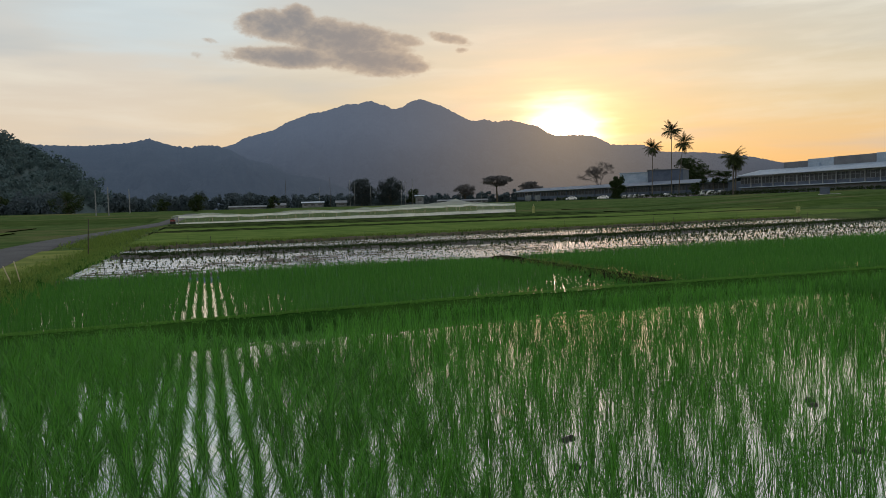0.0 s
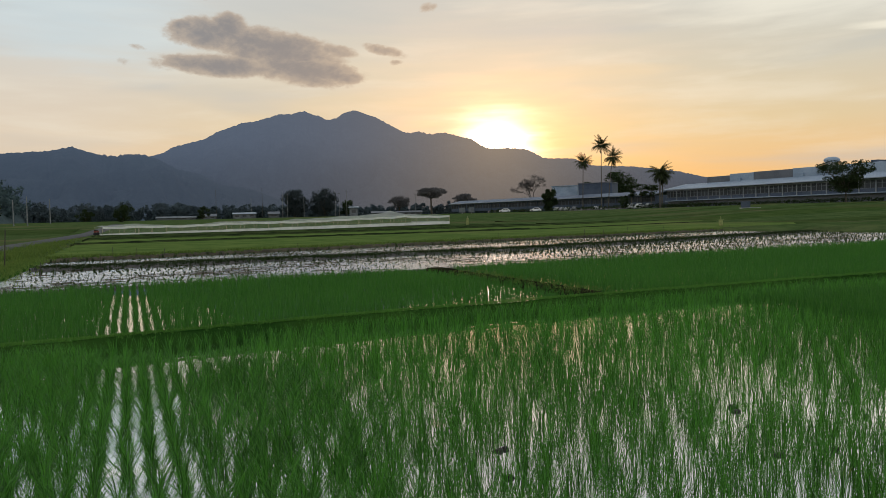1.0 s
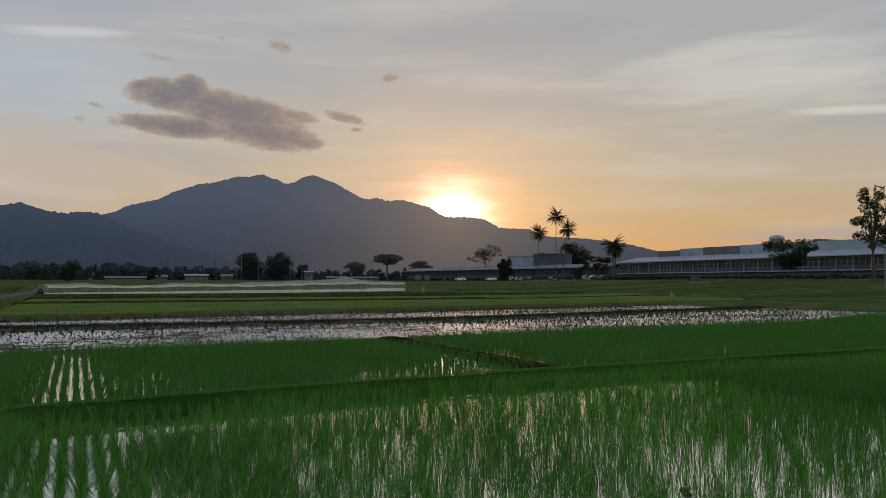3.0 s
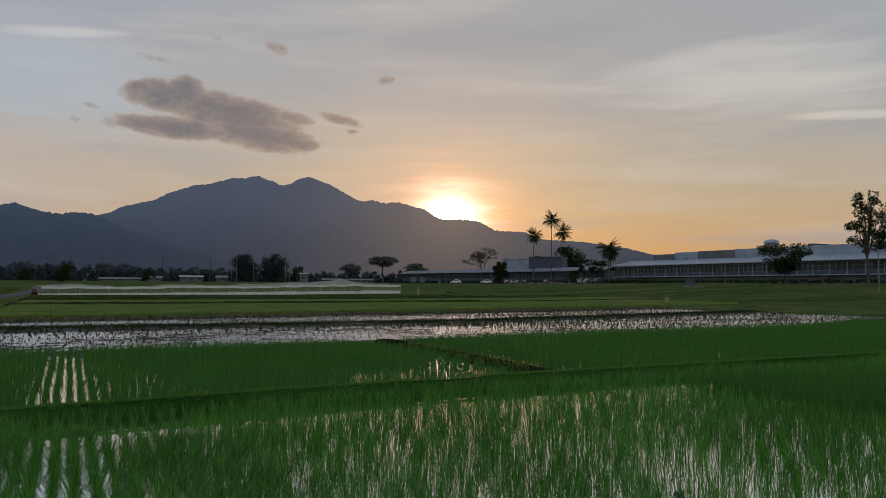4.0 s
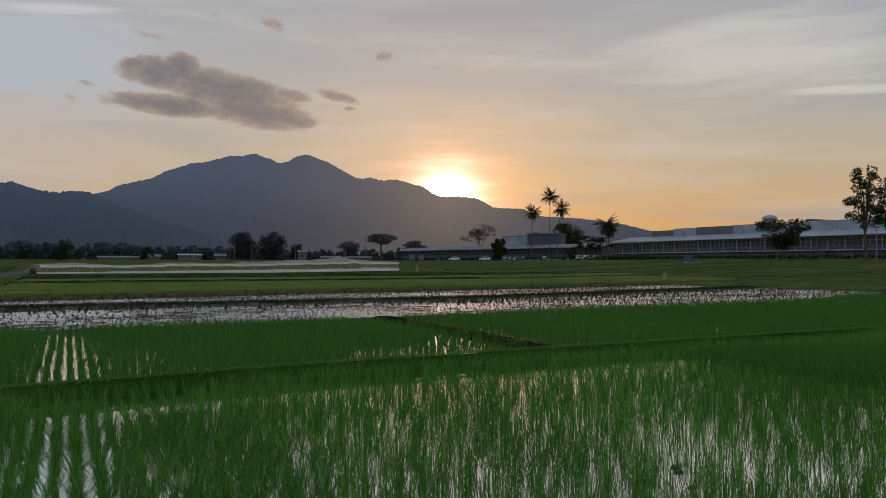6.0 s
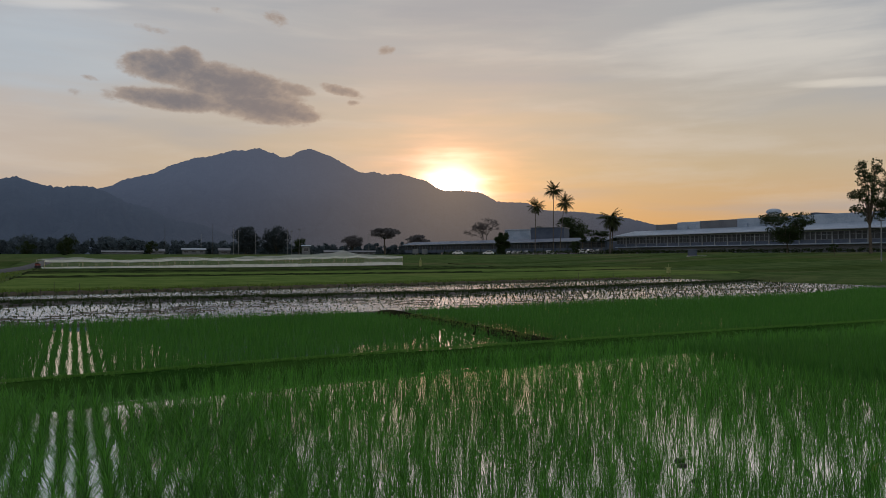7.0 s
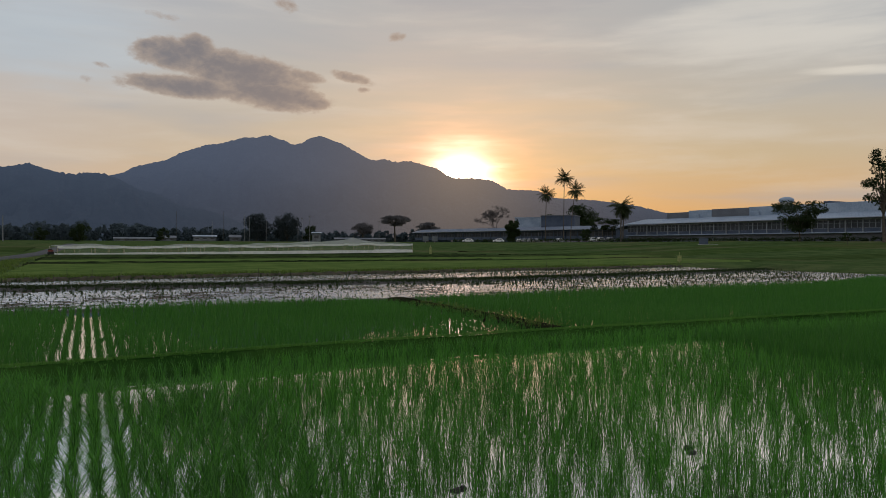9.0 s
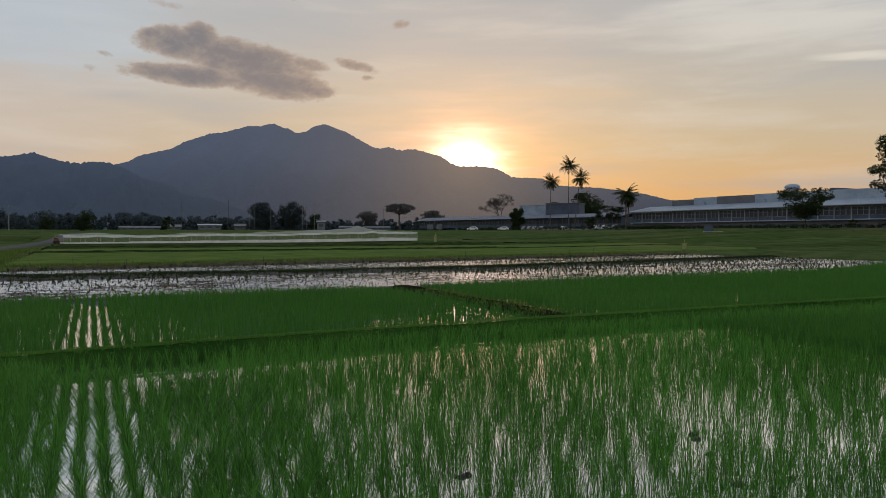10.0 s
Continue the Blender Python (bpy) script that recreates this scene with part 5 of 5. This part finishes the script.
# ---------- poles ----------
def pole(at, tall, label, r=0.11, arm=True, mat=None):
    root = thing("utility_pole", at, 20, label, "pole", "utility poles")
    part("shaft", rod(bmesh.new(), (0, 0, -0.2), (0, 0, tall), r, r * 0.75, 8), mat or POLE, root)
    if arm:
        part("crossarm", box(bmesh.new(), (0, 0, tall - 0.5), (1.6, 0.10, 0.12)), DARK_STICK, root)
        for x in (-0.7, 0, 0.7):
            part("insulator", rod(bmesh.new(), (x, 0, tall - 0.45), (x, 0, tall - 0.2), 0.05, 0.04, 6), WALL_PAINT, root)
    return root


for az, d, h in ((-24.55, 240, 7.2), (-23.75, 235, 8.0), (-22.4, 260, 7.6)):
    pole(on_land(az, d), h, "pale concrete utility pole at the foot of the hill", 0.17, False)
for az, h in ((-6.95, 12.0), (-6.6, 11.0), (-5.4, 9.5), (-3.1, 12.0), (-2.8, 11.0), (-2.25, 12.0), (2.9, 10.0), (-9.2, 9.0)):
    pole(on_land(az, 350), h, "pale concrete pole among the trees behind the net", 0.11, az > -3)
for az, h in ((-11.65, 15.0), (-8.4, 15.5)):
    pole(on_land(az, 400), h, "dark slender mast above the far trees", 0.11, False, DARK_STICK)
pole(on_land(38.5, 140), 7.0, "pale concrete pole on the grass field", 0.11)


# ---------- small houses behind the net ----------
def house(az, d, wide, deep, high, label, wall=None, roof_mat=None, pitch=1.0, base=None):
    at = on_land(az, d)
    root = thing("house", at, -az, label, "house", "small houses on the plain")
    part("wall", box(bmesh.new(), (0, 0, high / 2 - 0.2), (wide, deep, high + 0.4)), wall or DULL_GREY, root)
    bm = bmesh.new()
    prof = [(-deep / 2 - 0.5, high - 0.1), (0, high + pitch), (deep / 2 + 0.5, high - 0.1), (deep / 2 + 0.5, high + 0.06), (0, high + pitch + 0.18), (-deep / 2 - 0.5, high + 0.06)]
    ends = [[bm.verts.new((x, y, z)) for y, z in prof] for x in (-wide / 2 - 0.4, wide / 2 + 0.4)]
    for i in range(6):
        bm.faces.new((ends[0][i], ends[0][(i + 1) % 6], ends[1][(i + 1) % 6], ends[1][i]))
    bm.faces.new(ends[0][::-1])
    bm.faces.new(ends[1])
    bmesh.ops.recalc_face_normals(bm, faces=bm.faces)
    part("roof", bm, roof_mat or ROOF_BLUE, root)
    n = max(1, int(wide / 3))
    for i in range(n):
        x = -wide / 2 + (i + 0.5) * wide / n
        win = part("window", box(bmesh.new(), (x, -deep / 2, high * 0.55), (wide / n * 0.5, 0.12, high * 0.35)), GLASS_DARK, root)
        part("window_frame", box(bmesh.new(), (x, -deep / 2 - 0.02, high * 0.55 - high * 0.2), (wide / n * 0.56, 0.2, 0.12)), FRAME, win)
    return root


house(-9.7, 330, 9.0, 6, 2.0, "small white house behind the net enclosure", pitch=0.4)
house(-14.4, 330, 15, 6, 0.9, "low pale greenhouse behind the net enclosure", DULL_GREY, DULL_GREY, 0.5)
house(-7.6, 375, 5, 5, 2.0, "small pale shed among the trees", DULL_GREY, ROOF_DARK)
house(-1.75, 320, 3.4, 3.4, 3.6, "small white pump house behind the net", pitch=0.2)
house(2.4, 420, 14, 6, 1.6, "pale low shed on the plain", DULL_GREY, ROOF_DARK, pitch=0.7)
house(0.3, 410, 10, 6, 1.6, "grey low shed on the plain", DULL_GREY, ROOF_DARK, pitch=0.7)
house(-12.2, 390, 7, 5, 1.6, "low pale shed behind the bush", DULL_GREY, ROOF_DARK)


# ---------- vehicles ----------
def car(at, turn, paint, label, van=False):
    """A parked car, 4.2 m long: shaped body, glasshouse, windows, wheels, lights."""
    root = thing("car", at, turn, label, "car", "parked cars")
    hood, roof_z, belt = (0.95, 1.75, 1.0) if van else (0.85, 1.45, 0.88)

    def loft(sections, name, mat, inset=0.0):
        bm = bmesh.new()
        rings = []
        for x, w, z0, z1 in sections:
            rings.append([bm.verts.new((x, y, z)) for y, z in ((-w, z0), (-w, z1 - 0.08), (-w + 0.08, z1), (w - 0.08, z1), (w, z1 - 0.08), (w, z0))])
        for a, b in zip(rings, rings[1:]):
            for i in range(6):
                bm.faces.new((a[i], a[(i + 1) % 6], b[(i + 1) % 6], b[i]))
        bm.faces.new(rings[0][::-1])
        bm.faces.new(rings[-1])
        bmesh.ops.recalc_face_normals(bm, faces=bm.faces)
        return part(name, bm, mat, root, smooth=False)
    body = loft([(-2.1, 0.70, 0.35, 0.72), (-1.95, 0.82, 0.25, hood), (-0.9, 0.85, 0.22, belt), (1.2, 0.85, 0.22, belt), (1.95, 0.80, 0.25, hood - 0.12), (2.1, 0.66, 0.35, 0.62)], "body", paint)
    loft([(-1.75, 0.66, belt - 0.05, belt + 0.04), (-1.25, 0.64, belt - 0.05, roof_z - 0.08), (-0.9, 0.62, belt - 0.05, roof_z), (0.4, 0.62, belt - 0.05, roof_z), (1.25, 0.68, belt - 0.08, belt + 0.02)], "cabin", paint)
    for y in (-0.665, 0.665):
        for x, l in ((-0.75, 0.8), (0.2, 0.85)):
            part("side_window", box(bmesh.new(), (x, y, (belt + roof_z) / 2), (l, 0.06, roof_z - belt - 0.22), 0, 0.02), GLASS_DARK, root)
        for x in (-1.3, 1.3):
            wheel = part("wheel", rod(bmesh.new(), (x, y * 1.15 - 0.09, 0.31), (x, y * 1.15 + 0.09, 0.31), 0.31, 0.31, 16), RUBBER, root)
            part("rim", rod(bmesh.new(), (x, y * 1.15 - 0.1, 0.31), (x, y * 1.15 + 0.1, 0.31), 0.19, 0.19, 12), STEEL, wheel)
    bm = bmesh.new()
    box(bm, (0, 0, 0), (0.05, 1.1, 0.62))
    bmesh.ops.rotate(bm, verts=bm.verts, matrix=Matrix.Rotation(radians(-58), 3, "Y"))
    bmesh.ops.translate(bm, verts=bm.verts, vec=(0.88, 0, (belt + roof_z) / 2 + 0.03))
    part("windscreen", bm, GLASS_DARK, root)
    for y in (-0.52, 0.52):
        part("headlight", box(bmesh.new(), (2.06, y, 0.58), (0.08, 0.28, 0.14), 0, 0.02), FRAME, root)
        part("tail_light", box(bmesh.new(), (-2.06, y, 0.66), (0.08, 0.22, 0.16), 0, 0.02), RED_PAINT, root)
    return root


car(on_land(9.6, 284), 170, CAR_WHITE, "white car on the road before the sheds")
car(on_land(11.9, 282), 170, CAR_WHITE, "white car on the road before the sheds")
for az, d, turn, paint, nm in ((13.5, 296, 60, CAR_WHITE, "white"), (13.9, 294, 62, CAR_SILVER, "silver"), (14.3, 293, 58, CAR_WHITE, "white"), (14.8, 291, 60, CAR_SILVER, "silver"),
                               (16.5, 284, 20, CAR_WHITE, "white"), (18.9, 272, 25, CAR_WHITE, "white"), (19.5, 270, 20, CAR_WHITE, "white"), (20.2, 268, 22, CAR_SILVER, "silver")):
    car(on_land(az, d), turn, paint, nm + " parked car in the row before the shed", az > 18)
car(on_land(40.6, 150), -35, CAR_RED, "red hatchback standing on the field road")


# ---------- things standing in the fields ----------
def stick(at, tall, lean, turn, mat, label, r=0.018):
    root = thing("stick", at, turn, label, "stick", "sticks in the field")
    top = Vector((math.sin(lean) * tall, 0, math.cos(lean) * tall))
    part("shaft", rod(bmesh.new(), (0, 0, -0.15), top, r, r * 0.7, 6), mat, root)


stick(field(-5.0, 23.2, 0.15), 0.62, -0.45, 10, BAMBOO, "leaning pale bamboo stick on the bank", 0.022)
stick(field(-4.85, 23.4, 0.15), 0.70, -0.30, 0, BAMBOO, "leaning pale bamboo stick on the bank", 0.022)
stick(field(-5.2, 38.5, 0.15), 1.75, 0.06, 0, DARK_STICK, "thin dark upright stick on the bank", 0.03)
for v, u, h in ((-3.3, 33.4, 0.6), (-3.0, 37.0, 0.55), (-2.2, 33.2, 0.5), (-1.2, 36.2, 0.75), (-0.9, 45.3, 0.8), (0.3, 45.8, 0.7), (1.8, 46.2, 0.6), (9.0, 44.0, 0.7),
                (30.5, 47.0, 0.9), (33.0, 48.2, 0.8), (36.5, 50.0, 0.9), (42.0, 52.5, 0.8), (44.5, 47.5, 0.8), (27.0, 54.0, 0.7)):
    stick(field(v, u, 0.0), h, 0.05 * math.sin(v * 7), 0, DARK_STICK, "thin marker stick in the flooded paddy", 0.016)

mark = thing("scarecrow", (*field(55.5, 60.5).xy, 0.12), -10, "yellow-green cloth scarecrow on a stick in the field", "scarecrow")
bm = rod(bmesh.new(), (0, 0, -0.1), (0, 0, 1.35), 0.025, 0.02, 6)
rod(bm, (-0.3, 0, 0.95), (0.3, 0, 0.95), 0.02, 0.02, 6)
box(bm, (0, 0, 0.68), (0.42, 0.10, 0.62), 0, 0.04)
part("figure", bm, YELLOW, mark)
board = thing("marker_board", on_land(6.79, 132), -8, "dull yellow upright board standing in the field", "board")
part("panel", box(bmesh.new(), (0, 0, 0.75), (0.5, 0.06, 1.15), 0, 0.02), YELLOW, board)
part("post", rod(bmesh.new(), (0, 0.06, -0.1), (0, 0.06, 1.7), 0.04, 0.04, 6), BAMBOO, board)
for az in (6.4, 7.1):
    cab = thing("marker_board", on_land(az, 270), -8, "small white box on a stand", "board")
    part("panel", box(bmesh.new(), (0, 0, 1.3), (2.0, 0.8, 1.8), 0, 0.04), DULL_GREY, cab)
    part("post", rod(bmesh.new(), (0, 0, -0.1), (0, 0, 0.5), 0.12, 0.12, 6), CONCRETE, cab)
unit = thing("pump_cabinet", on_land(26.67, 178), -25, "grey metal pump cabinet in the grass field", "cabinet")
part("cabinet_body", box(bmesh.new(), (0, 0, 0.75), (1.9, 1.2, 1.3), 0, 0.04), WALL_BLUE, unit)
part("lid", box(bmesh.new(), (0, 0, 1.45), (2.1, 1.4, 0.12), 0, 0.03), WALL_BLUE, unit)
part("foot", box(bmesh.new(), (0.9, 0, 0.02), (4.2, 1.2, 0.25), 0, 0.02), CONCRETE, unit)
cart = thing("farm_trailer", on_land(-19.62, 131), 20, "small red farm trailer beside the net enclosure", "trailer")
cart.scale = (0.6, 0.6, 0.6)
part("tray", box(bmesh.new(), (0, 0, 1.05), (1.3, 0.8, 0.45), 0, 0.05), RED_PAINT, cart)
part("load", box(bmesh.new(), (-0.1, 0, 1.42), (1.0, 0.7, 0.3), 0, 0.12), DARK_STICK, cart)
for x in (-0.35, 0.35):
    for y in (-0.42, 0.42):
        part("wheel", rod(bmesh.new(), (x, y - 0.08, 0.42), (x, y + 0.08, 0.42), 0.42, 0.42, 14), RUBBER, cart)
